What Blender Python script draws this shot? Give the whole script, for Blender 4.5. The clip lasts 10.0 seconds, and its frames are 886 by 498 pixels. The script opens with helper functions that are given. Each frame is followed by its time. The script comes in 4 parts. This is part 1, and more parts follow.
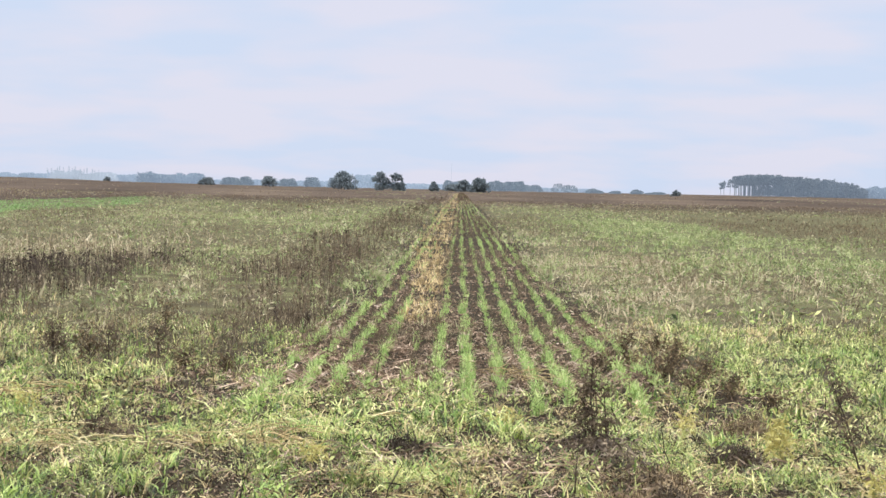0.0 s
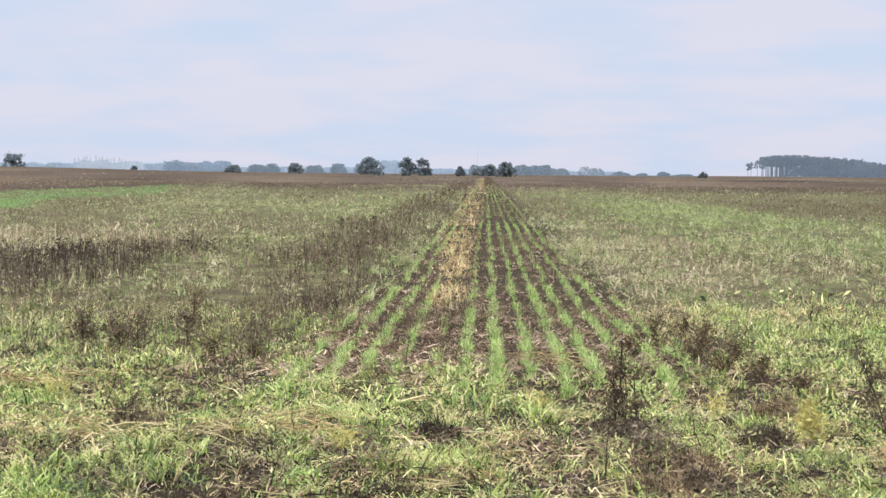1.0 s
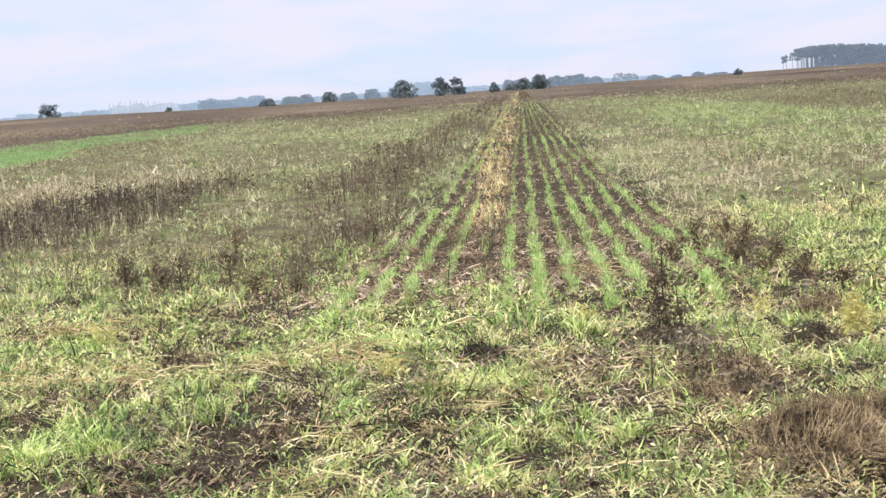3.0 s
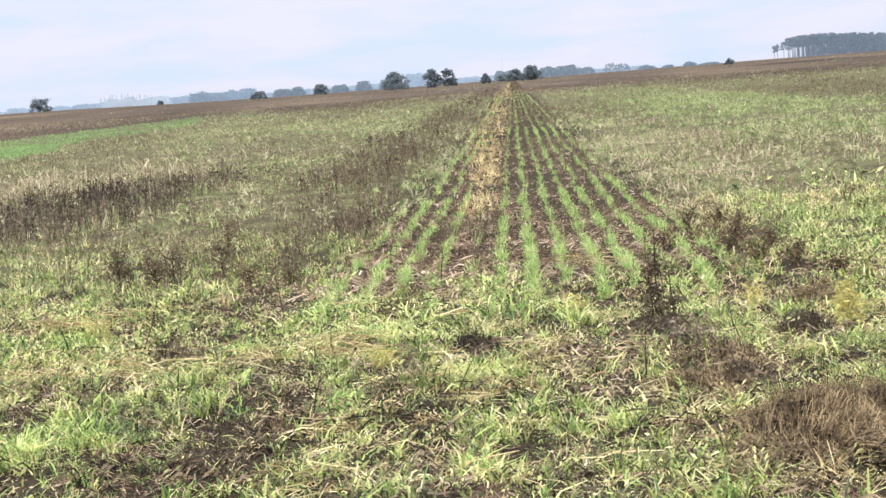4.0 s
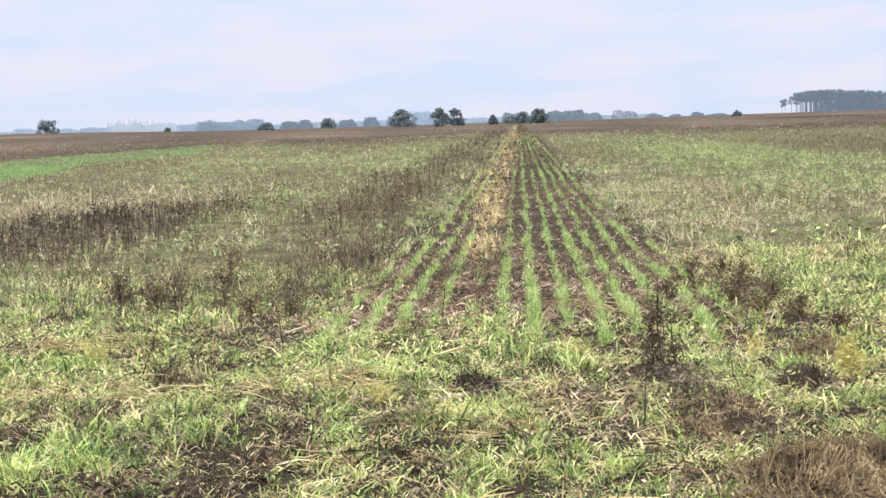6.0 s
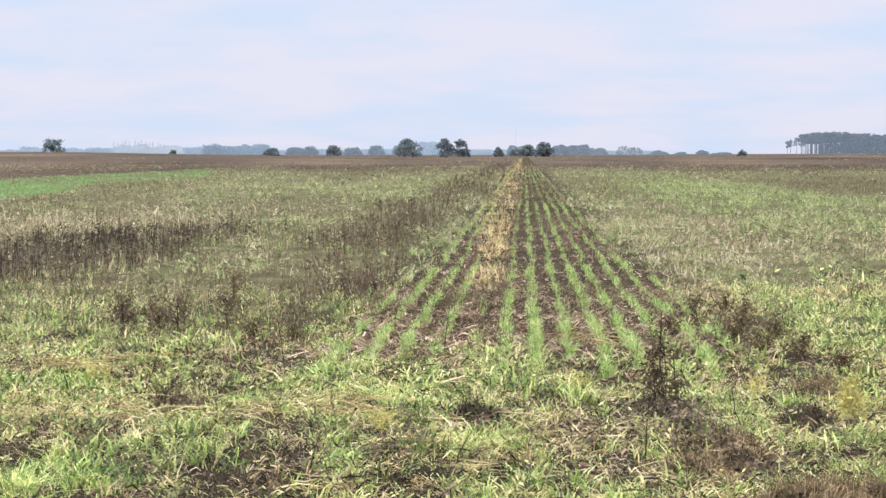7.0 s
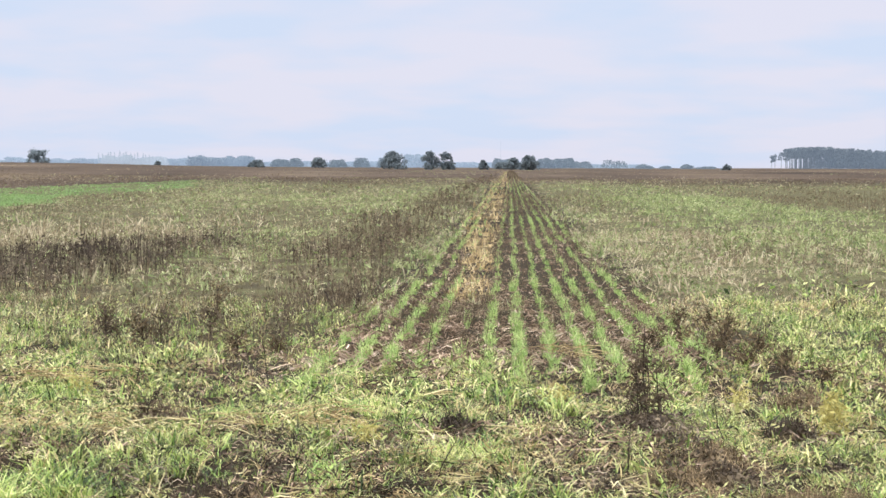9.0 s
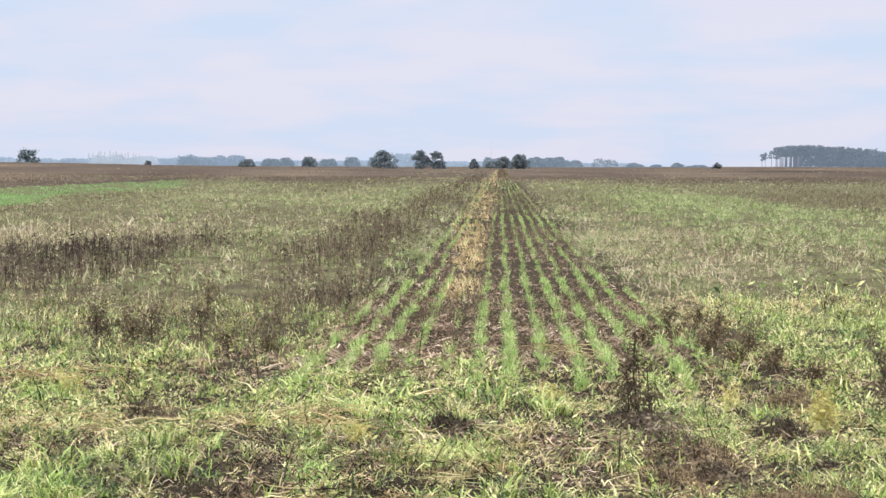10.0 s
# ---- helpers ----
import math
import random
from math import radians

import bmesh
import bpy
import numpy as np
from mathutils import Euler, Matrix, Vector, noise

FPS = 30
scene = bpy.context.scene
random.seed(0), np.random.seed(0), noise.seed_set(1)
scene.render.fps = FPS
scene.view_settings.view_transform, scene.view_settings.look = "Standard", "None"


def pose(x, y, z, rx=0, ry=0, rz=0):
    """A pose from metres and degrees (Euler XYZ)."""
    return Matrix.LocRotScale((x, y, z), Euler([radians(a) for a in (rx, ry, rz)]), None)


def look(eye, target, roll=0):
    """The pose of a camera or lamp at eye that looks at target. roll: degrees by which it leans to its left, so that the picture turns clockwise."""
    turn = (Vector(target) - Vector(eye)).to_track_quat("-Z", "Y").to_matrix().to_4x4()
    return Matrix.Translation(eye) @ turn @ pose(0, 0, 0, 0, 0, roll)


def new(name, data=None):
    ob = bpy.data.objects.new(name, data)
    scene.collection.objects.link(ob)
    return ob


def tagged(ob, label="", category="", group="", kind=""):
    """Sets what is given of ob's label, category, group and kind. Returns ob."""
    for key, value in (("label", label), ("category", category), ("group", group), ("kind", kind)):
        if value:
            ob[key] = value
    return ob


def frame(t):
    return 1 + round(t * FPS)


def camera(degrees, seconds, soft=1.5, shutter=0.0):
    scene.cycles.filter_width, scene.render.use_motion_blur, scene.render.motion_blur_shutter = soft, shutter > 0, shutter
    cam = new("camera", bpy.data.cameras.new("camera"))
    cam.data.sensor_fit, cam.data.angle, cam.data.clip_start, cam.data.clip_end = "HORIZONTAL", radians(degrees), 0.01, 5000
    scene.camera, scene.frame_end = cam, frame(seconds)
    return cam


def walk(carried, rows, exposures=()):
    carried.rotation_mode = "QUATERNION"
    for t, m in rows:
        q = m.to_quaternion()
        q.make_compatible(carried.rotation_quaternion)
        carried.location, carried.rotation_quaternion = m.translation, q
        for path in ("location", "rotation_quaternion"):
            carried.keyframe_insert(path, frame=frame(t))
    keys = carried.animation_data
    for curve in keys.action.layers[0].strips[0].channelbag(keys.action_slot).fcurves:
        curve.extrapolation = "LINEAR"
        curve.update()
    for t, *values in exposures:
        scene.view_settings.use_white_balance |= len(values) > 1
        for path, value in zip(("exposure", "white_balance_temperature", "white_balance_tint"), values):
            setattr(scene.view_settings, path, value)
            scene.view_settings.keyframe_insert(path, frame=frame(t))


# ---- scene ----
cam = camera(27.0, 10.0, soft=1.5)

# seconds, place, turn to the left, tilt up, lean
PATH = [
    (0.0, -0.005, -0.021, 1.602, 0.473, -1.872, 1.255),
    (0.5, -0.008, -0.000, 1.597, 0.807, -2.025, 1.079),
    (1.0, -0.008, -0.009, 1.598, 1.310, -2.355, 0.526),
    (1.5, 0.002, -0.015, 1.604, 1.882, -2.901, -0.521),
    (2.0, 0.015, 0.009, 1.608, 2.352, -3.641, -1.840),
    (2.5, 0.034, 0.016, 1.611, 2.638, -4.335, -3.076),
    (3.0, 0.043, 0.007, 1.616, 2.723, -4.829, -3.999),
    (4.5, 0.039, 0.013, 1.614, 2.505, -5.117, -4.378),
    (5.0, 0.038, 0.009, 1.615, 2.465, -4.901, -3.815),
    (5.5, 0.034, 0.019, 1.613, 2.457, -4.454, -2.890),
    (7.0, -0.001, 0.003, 1.598, 2.518, -2.947, -0.098),
    (7.5, 0.000, 0.000, 1.600, 2.475, -2.770, 0.200),
    (8.0, 0.003, 0.007, 1.598, 2.360, -2.678, 0.295),
    (8.5, 0.004, 0.008, 1.599, 2.204, -2.609, 0.226),
    (9.0, 0.004, -0.001, 1.599, 2.040, -2.554, 0.219),
    (9.5, 0.002, -0.001, 1.603, 1.860, -2.550, 0.165),
    (10.0, 0.006, -0.003, 1.601, 1.753, -2.582, 0.108),
]
walk(cam, [(t, pose(x, y, z, 90 + tilt, 0, turn) @ pose(0, 0, 0, 0, 0, lean)) for t, x, y, z, turn, tilt, lean in PATH],
     [(0.0, 0.04), (1.0, 0.0), (1.5, 0.03), (2.0, 0.10), (2.5, 0.18), (3.0, 0.22), (4.5, 0.24), (5.0, 0.23), (5.5, 0.20), (7.0, 0.12), (8.0, 0.09), (10.0, 0.07)])

# ---- sky and sun: bright, thinly overcast ----
world = bpy.data.worlds.new("overcast_sky")
scene.world = world
world.use_nodes = True
wn, wl = world.node_tree.nodes, world.node_tree.links
wn.clear()


def wnode(kind, **kw):
    n = wn.new(kind)
    for k, v in kw.items():
        n.inputs[k].default_value = v
    return n


w_out, w_bg = wnode("ShaderNodeOutputWorld"), wnode("ShaderNodeBackground")
w_sky = wnode("ShaderNodeTexSky")
w_sky.sky_type, w_sky.sun_disc = "NISHITA", False
w_sky.sun_elevation, w_sky.sun_rotation = radians(55), radians(262)
w_dim = wnode("ShaderNodeVectorMath")
w_dim.operation = "SCALE"
w_dim.inputs["Scale"].default_value = 0.10
w_co = wnode("ShaderNodeTexCoord")
w_sep = wnode("ShaderNodeSeparateXYZ")
# cloud base seen in perspective: direction / (height + a little)
w_add = wnode("ShaderNodeMath")
w_add.operation = "ADD"
w_add.inputs[1].default_value = 0.16
w_div = wnode("ShaderNodeVectorMath")
w_div.operation = "DIVIDE"
w_comb = wnode("ShaderNodeCombineXYZ")
w_n1 = wnode("ShaderNodeTexNoise", Scale=2.6, Detail=3.0, Roughness=0.45)
w_ramp = wnode("ShaderNodeValToRGB")
w_ramp.color_ramp.elements[0].position, w_ramp.color_ramp.elements[1].position = 0.36, 0.62
w_ramp.color_ramp.elements[0].color = (0.630, 0.725, 0.915, 1)
w_ramp.color_ramp.elements[1].color = (0.745, 0.750, 0.885, 1)
w_mix = wnode("ShaderNodeMix")
w_mix.data_type = "RGBA"
w_mix.inputs["Factor"].default_value = 0.93
w_up = wnode("ShaderNodeMapRange")
for key, val in (("From Min", 0.14), ("From Max", 0.9), ("To Min", 1.0), ("To Max", 4.55)):
    w_up.inputs[key].default_value = val
wl.new(w_co.outputs["Generated"], w_sep.inputs[0])
wl.new(w_sep.outputs["Z"], w_add.inputs[0])
for ax in "XYZ":
    wl.new(w_add.outputs[0], w_comb.inputs[ax])
wl.new(w_co.outputs["Generated"], w_div.inputs[0])
wl.new(w_comb.outputs[0], w_div.inputs[1])
wl.new(w_div.outputs[0], w_n1.inputs["Vector"])
wl.new(w_n1.outputs["Fac"], w_ramp.inputs[0])
wl.new(w_sky.outputs[0], w_dim.inputs[0])
wl.new(w_dim.outputs[0], w_mix.inputs["A"])
wl.new(w_ramp.outputs["Color"], w_mix.inputs["B"])
# thin cloud is whiter overhead, where the light comes through
w_warm = wnode("ShaderNodeMix")
w_warm.data_type, w_warm.blend_type = "RGBA", "MULTIPLY"
w_warm.inputs["B"].default_value = (1.015, 1.0, 0.875, 1)
w_high = wnode("ShaderNodeMapRange")
w_high.inputs["From Min"].default_value, w_high.inputs["From Max"].default_value = 0.14, 0.5
wl.new(w_sep.outputs["Z"], w_high.inputs["Value"])
wl.new(w_high.outputs["Result"], w_warm.inputs["Factor"])
wl.new(w_mix.outputs["Result"], w_warm.inputs["A"])
wl.new(w_warm.outputs["Result"], w_bg.inputs["Color"])
wl.new(w_sep.outputs["Z"], w_up.inputs["Value"])
wl.new(w_up.outputs["Result"], w_bg.inputs["Strength"])
wl.new(w_bg.outputs[0], w_out.inputs[0])

sun = new("sun", bpy.data.lights.new("sun", "SUN"))
sun.data.energy, sun.data.angle, sun.data.color = 2.0, radians(12), (1.0, 0.93, 0.80)
sun.matrix_world = look((0, 0, 0), (0.56, 0.08, -0.80))


# ---- materials ----
def ramp_of(nodes, stops):
    r = nodes.new("ShaderNodeValToRGB")
    while len(r.color_ramp.elements) < len(stops):
        r.color_ramp.elements.new(0.5)
    for e, (p, c) in zip(r.color_ramp.elements, stops):
        e.position, e.color = p, (*c, 1)
    return r


def plant_material(name, stops, through_light=0.25, rough=0.6, patch=0.9, gloss=0.12, single=0.56, clump_by=1.3, clump_at=(5.0, 5.0, 5.0)):
    """Colour by blade, drifting in clumps and soft patches over the field."""
    m = bpy.data.materials.new(name)
    m.use_nodes = True
    n, l = m.node_tree.nodes, m.node_tree.links
    n.clear()
    out, bsdf, tr, mix = (n.new("ShaderNode" + k) for k in ("OutputMaterial", "BsdfPrincipled", "BsdfTranslucent", "MixShader"))
    geo, co, no, ad = (n.new("ShaderNode" + k) for k in ("NewGeometry", "TexCoord", "TexNoise", "Math"))
    no.inputs["Scale"].default_value, no.inputs["Detail"].default_value = patch, 3
    clump, sway = n.new("ShaderNodeTexNoise"), n.new("ShaderNodeMath")
    clump.inputs["Scale"].default_value, clump.inputs["Detail"].default_value = 1.0, 2
    spot = n.new("ShaderNodeVectorMath")
    spot.operation = "MULTIPLY"
    spot.inputs[1].default_value = clump_at
    l.new(co.outputs["Object"], spot.inputs[0])
    sway.operation = "MULTIPLY_ADD"
    sway.inputs[1].default_value = clump_by
    ad.operation = "MULTIPLY_ADD"
    ad.inputs[1].default_value = single
    half = n.new("ShaderNodeMath")
    half.operation = "MULTIPLY_ADD"
    half.inputs[1].default_value, half.inputs[2].default_value = 0.9, 0.05 - clump_by / 2 - single / 2
    r = ramp_of(n, stops)
    l.new(co.outputs["Object"], no.inputs["Vector"])
    l.new(no.outputs["Fac"], half.inputs[0])
    l.new(geo.outputs["Random Per Island"], ad.inputs[0])
    l.new(spot.outputs[0], clump.inputs["Vector"])
    l.new(clump.outputs["Fac"], sway.inputs[0])
    l.new(half.outputs[0], sway.inputs[2])
    l.new(sway.outputs[0], ad.inputs[2])
    l.new(ad.outputs[0], r.inputs[0])
    l.new(r.outputs["Color"], bsdf.inputs["Base Color"])
    l.new(r.outputs["Color"], tr.inputs["Color"])
    bsdf.inputs["Roughness"].default_value = rough
    bsdf.inputs["Specular IOR Level"].default_value = gloss
    mix.inputs[0].default_value = through_light
    l.new(bsdf.outputs[0], mix.inputs[1])
    l.new(tr.outputs[0], mix.inputs[2])
    l.new(mix.outputs[0], out.inputs[0])
    return m


M_GRASS = plant_material("fresh_grass", [(0.0, (0.035, 0.055, 0.018)), (0.35, (0.18, 0.285, 0.066)), (0.7, (0.44, 0.54, 0.15)), (1.0, (0.82, 0.80, 0.37))], 0.35, 0.4, 1.6, 0.35, 0.86)
M_CROP = plant_material("seedling_crop", [(0.0, (0.12, 0.19, 0.05)), (0.5, (0.33, 0.45, 0.14)), (1.0, (0.66, 0.69, 0.31))], 0.4, 0.45, 1.6, 0.25)
M_OLIVE = plant_material("olive_weed", [(0.0, (0.04, 0.036, 0.02)), (0.4, (0.185, 0.195, 0.078)), (0.75, (0.48, 0.49, 0.18)), (1.0, (0.86, 0.80, 0.40))], 0.3, 0.45, 1.6, 0.3, 0.82)
M_FIELD = plant_material("field_weed", [(0.0, (0.07, 0.055, 0.034)), (0.5, (0.29, 0.245, 0.14)), (1.0, (0.60, 0.53, 0.35))], 0.3, 0.5, 0.3, 0.2, 0.34, 2.3, (4.0, 0.6, 2.0))
M_FGRASS = plant_material("field_grass", [(0.0, (0.075, 0.105, 0.04)), (0.5, (0.26, 0.31, 0.12)), (1.0, (0.54, 0.55, 0.28))], 0.35, 0.5, 0.4, 0.2, 0.30, 2.2, (4.0, 0.6, 2.0))
M_STRIP = plant_material("strip_crop", [(0.0, (0.13, 0.22, 0.085)), (0.5, (0.205, 0.325, 0.112)), (1.0, (0.27, 0.385, 0.14))], 0.35, 0.5, 0.3, 0.2, 0.3)
M_TUSSOCK = plant_material("tussock_hair", [(0.0, (0.04, 0.030, 0.019)), (0.5, (0.165, 0.118, 0.07)), (1.0, (0.42, 0.31, 0.18))], 0.10, 0.85, gloss=0.03, clump_by=1.6, clump_at=(9.0, 9.0, 9.0))
M_STRAW = plant_material("pale_straw", [(0.0, (0.24, 0.165, 0.085)), (0.45, (0.54, 0.42, 0.21)), (1.0, (0.86, 0.76, 0.46))], 0.15)
M_FSTRAW = plant_material("weathered_straw", [(0.0, (0.20, 0.15, 0.09)), (0.5, (0.42, 0.345, 0.225)), (1.0, (0.60, 0.52, 0.36))], 0.15, patch=0.4, single=0.35)
M_BROWN = plant_material("dead_brown", [(0.0, (0.045, 0.034, 0.024)), (0.5, (0.145, 0.107, 0.073)), (0.85, (0.28, 0.22, 0.145)), (1.0, (0.50, 0.41, 0.27))], 0.12, 0.85, patch=0.5, gloss=0.03)
M_UMBER = plant_material("umber_stems", [(0.0, (0.026, 0.020, 0.017)), (0.5, (0.085, 0.065, 0.051)), (0.85, (0.17, 0.135, 0.10)), (1.0, (0.30, 0.235, 0.165))], 0.08, 0.85, patch=0.5, gloss=0.02, clump_by=1.8, clump_at=(4.0, 1.0, 2.0))
M_DARK = plant_material("blackened_stems", [(0.0, (0.018, 0.015, 0.012)), (0.55, (0.06, 0.047, 0.036)), (0.9, (0.17, 0.13, 0.09)), (1.0, (0.34, 0.28, 0.20))], 0.08, 0.8, gloss=0.03)
M_OCHRE = plant_material("golden_straw", [(0.0, (0.22, 0.15, 0.07)), (0.5, (0.52, 0.38, 0.19)), (1.0, (0.80, 0.64, 0.36))], 0.2, clump_by=1.8, clump_at=(6.0, 1.2, 4.0))
M_YELLOW = plant_material("yellow_leaf", [(0.0, (0.32, 0.28, 0.09)), (0.6, (0.56, 0.49, 0.18)), (1.0, (0.74, 0.66, 0.30))], 0.3)
M_LITTER = plant_material("brown_litter", [(0.0, (0.05, 0.035, 0.024)), (0.40, (0.22, 0.150, 0.105)), (0.70, (0.46, 0.33, 0.235)), (1.0, (0.72, 0.57, 0.46))], 0.08, 0.85, gloss=0.03)
# leaf colours lifted and blued: distance haze painted into the base colour
M_TREE = plant_material("hazed_tree_leaf", [(0.0, (0.115, 0.14, 0.155)), (0.5, (0.17, 0.20, 0.215)), (1.0, (0.24, 0.275, 0.28))], 0.2, patch=0.15, single=0.2, clump_by=0.8, clump_at=(0.5, 0.5, 0.5))
M_BARK = plant_material("tree_bark", [(0.0, (0.04, 0.04, 0.04)), (1.0, (0.09, 0.088, 0.085))], 0.0)


def haze_glow_material(name, colour, glow):
    """Woods kilometres away; the air that veils them is painted on as emission."""
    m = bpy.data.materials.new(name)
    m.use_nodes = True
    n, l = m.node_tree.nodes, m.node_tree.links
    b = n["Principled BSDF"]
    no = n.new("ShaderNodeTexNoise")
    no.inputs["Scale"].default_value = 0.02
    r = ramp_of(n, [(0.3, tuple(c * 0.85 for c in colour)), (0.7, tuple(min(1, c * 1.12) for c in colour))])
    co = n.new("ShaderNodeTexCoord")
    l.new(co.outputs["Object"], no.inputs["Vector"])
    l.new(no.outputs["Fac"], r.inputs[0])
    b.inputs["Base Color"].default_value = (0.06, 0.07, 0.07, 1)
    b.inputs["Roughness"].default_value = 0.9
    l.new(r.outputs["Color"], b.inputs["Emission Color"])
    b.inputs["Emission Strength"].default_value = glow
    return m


# blue-grey haze of the distance, put into the glow colours
M_FAR1 = haze_glow_material("far_wood_haze", (0.19, 0.25, 0.345), 1.0)
M_FAR2 = haze_glow_material("farther_wood_haze", (0.285, 0.365, 0.49), 1.0)
M_GROVE = haze_glow_material("grove_haze", (0.12, 0.16, 0.215), 1.0)
M_PINE = haze_glow_material("pine_wood_haze", (0.120, 0.152, 0.202), 1.0)
M_FARB = haze_glow_material("bare_poplar_haze", (0.39, 0.455, 0.56), 1.0)


def soil_material():
    m = bpy.data.materials.new("field_soil")
    m.use_nodes = True
    n, l = m.node_tree.nodes, m.node_tree.links
    b = n["Principled BSDF"]
    co = n.new("ShaderNodeTexCoord")
    big, fine, crumb = (n.new("ShaderNodeTexNoise") for _ in range(3))
    for t, s, d in ((big, 0.35, 4), (fine, 14, 6), (crumb, 60, 4)):
        t.inputs["Scale"].default_value, t.inputs["Detail"].default_value = s, d
        l.new(co.outputs["Object"], t.inputs["Vector"])
    r1 = ramp_of(n, [(0.3, (0.012, 0.009, 0.007)), (0.55, (0.031, 0.0225, 0.0145)), (0.75, (0.082, 0.060, 0.040))])
    r2 = ramp_of(n, [(0.35, (0.036, 0.0255, 0.016)), (0.65, (0.048, 0.039, 0.022))])
    mix = n.new("ShaderNodeMix")
    mix.data_type = "RGBA"
    mix.inputs["Factor"].default_value = 0.4
    l.new(fine.outputs["Fac"], r1.inputs[0])
    l.new(big.outputs["Fac"], r2.inputs[0])
    l.new(r1.outputs["Color"], mix.inputs["A"])
    l.new(r2.outputs["Color"], mix.inputs["B"])
    # old flattened grass covers the field on both sides of the drilled rows
    sep = n.new("ShaderNodeSeparateXYZ")
    l.new(co.outputs["Object"], sep.inputs[0])

    def ease(socket, a, b_):
        m_ = n.new("ShaderNodeMapRange")
        m_.interpolation_type = "SMOOTHSTEP"
        m_.inputs["From Min"].default_value, m_.inputs["From Max"].default_value = a, b_
        l.new(socket, m_.inputs["Value"])
        return m_.outputs["Result"]

    def maths(op, p, q):
        m_ = n.new("ShaderNodeMath")
        m_.operation = op
        for k, v in enumerate((p, q)):
            if isinstance(v, float):
                m_.inputs[k].default_value = v
            else:
                l.new(v, m_.inputs[k])
        return m_.outputs[0]

    side = maths("ADD", ease(sep.outputs["X"], -1.4, -2.2), ease(sep.outputs["X"], 1.6, 2.4))
    cover_ = maths("MULTIPLY", side, ease(sep.outputs["Y"], 16.0, 22.0))
    cover_ = maths("MULTIPLY", cover_, ease(sep.outputs["Y"], 230.0, 150.0))
    cover_ = maths("MULTIPLY", cover_, ease(sep.outputs["X"], -34.8, -33.4))
    r3 = ramp_of(n, [(0.32, (0.04, 0.031, 0.021)), (0.46, (0.08, 0.068, 0.038)), (0.58, (0.105, 0.103, 0.047)), (0.72, (0.17, 0.16, 0.082))])
    tuft = n.new("ShaderNodeTexNoise")
    tuft.inputs["Scale"].default_value, tuft.inputs["Detail"].default_value = 1.1, 7
    tuft.inputs["Roughness"].default_value = 0.7
    l.new(co.outputs["Object"], tuft.inputs["Vector"])
    l.new(tuft.outputs["Fac"], r3.inputs[0])
    thatch = n.new("ShaderNodeMix")
    thatch.data_type = "RGBA"
    l.new(cover_, thatch.inputs["Factor"])
    l.new(mix.outputs["Result"], thatch.inputs["A"])
    l.new(r3.outputs["Color"], thatch.inputs["B"])
    # withered brown weeds close over the soil of the far field
    r4 = ramp_of(n, [(0.36, (0.030, 0.021, 0.016)), (0.46, (0.058, 0.041, 0.030)), (0.56, (0.092, 0.066, 0.047)), (0.67, (0.165, 0.125, 0.08))])
    swell, grain, blend = n.new("ShaderNodeTexNoise"), n.new("ShaderNodeTexNoise"), n.new("ShaderNodeMix")
    swell.inputs["Scale"].default_value, swell.inputs["Detail"].default_value = 1.0, 5
    across = n.new("ShaderNodeVectorMath")
    across.operation = "MULTIPLY"
    across.inputs[1].default_value = (0.035, 0.008, 0.0)
    l.new(co.outputs["Object"], across.inputs[0])
    grain.inputs["Scale"].default_value, grain.inputs["Detail"].default_value = 0.9, 4
    blend.inputs["Factor"].default_value = 0.35
    l.new(across.outputs[0], swell.inputs["Vector"])
    l.new(co.outputs["Object"], grain.inputs["Vector"])
    for tex, slot in ((swell, "A"), (grain, "B")):
        l.new(tex.outputs["Fac"], blend.inputs[slot])
    l.new(blend.outputs["Result"], r4.inputs[0])
    withered = n.new("ShaderNodeMix")
    withered.data_type = "RGBA"
    far_ = maths("MAXIMUM", ease(sep.outputs["Y"], 150.0, 230.0), maths("MULTIPLY", ease(sep.outputs["X"], -33.4, -34.8), ease(sep.outputs["Y"], 60.0, 80.0)))
    l.new(far_, withered.inputs["Factor"])
    l.new(thatch.outputs["Result"], withered.inputs["A"])
    l.new(r4.outputs["Color"], withered.inputs["B"])
    l.new(withered.outputs["Result"], b.inputs["Base Color"])
    b.inputs["Roughness"].default_value = 0.95
    b.inputs["Specular IOR Level"].default_value = 0.05
    bump = n.new("ShaderNodeBump")
    bump.inputs["Strength"].default_value, bump.inputs["Distance"].default_value = 0.8, 0.02
    l.new(crumb.outputs["Fac"], bump.inputs["Height"])
    l.new(bump.outputs[0], b.inputs["Normal"])
    return m


M_SOIL = soil_material()

# ---- tools ----
rng = np.random.default_rng(7)


def smooth(v, a, b):
    s = np.clip((v - a) / (b - a), 0, 1)
    return s * s * (3 - 2 * s)


def band(v, a, b, s):
    """1 between a and b, fading over s on both sides."""
    return smooth(v, a - s, a + s) * (1 - smooth(v, b - s, b + s))


def noise2(x, y, size, seed):
    """Smooth value noise, 0 to 1, with bumps of the given size."""
    u, v = np.asarray(x) / size + 37.3 * seed, np.asarray(y) / size + 11.9 * seed
    i, j = np.floor(u).astype(np.int64), np.floor(v).astype(np.int64)
    fu, fv = u - i, v - j
    fu, fv = fu * fu * (3 - 2 * fu), fv * fv * (3 - 2 * fv)

    def h(a, b):
        k = (a * 374761393 + b * 668265263 + seed * 69069) & 0xFFFFFFFF
        k = ((k ^ (k >> 13)) * 1274126177) & 0xFFFFFFFF
        return ((k ^ (k >> 16)) & 0xFFFF) / 65535.0

    return (h(i, j) * (1 - fu) + h(i + 1, j) * fu) * (1 - fv) + (h(i, j + 1) * (1 - fu) + h(i + 1, j + 1) * fu) * fv


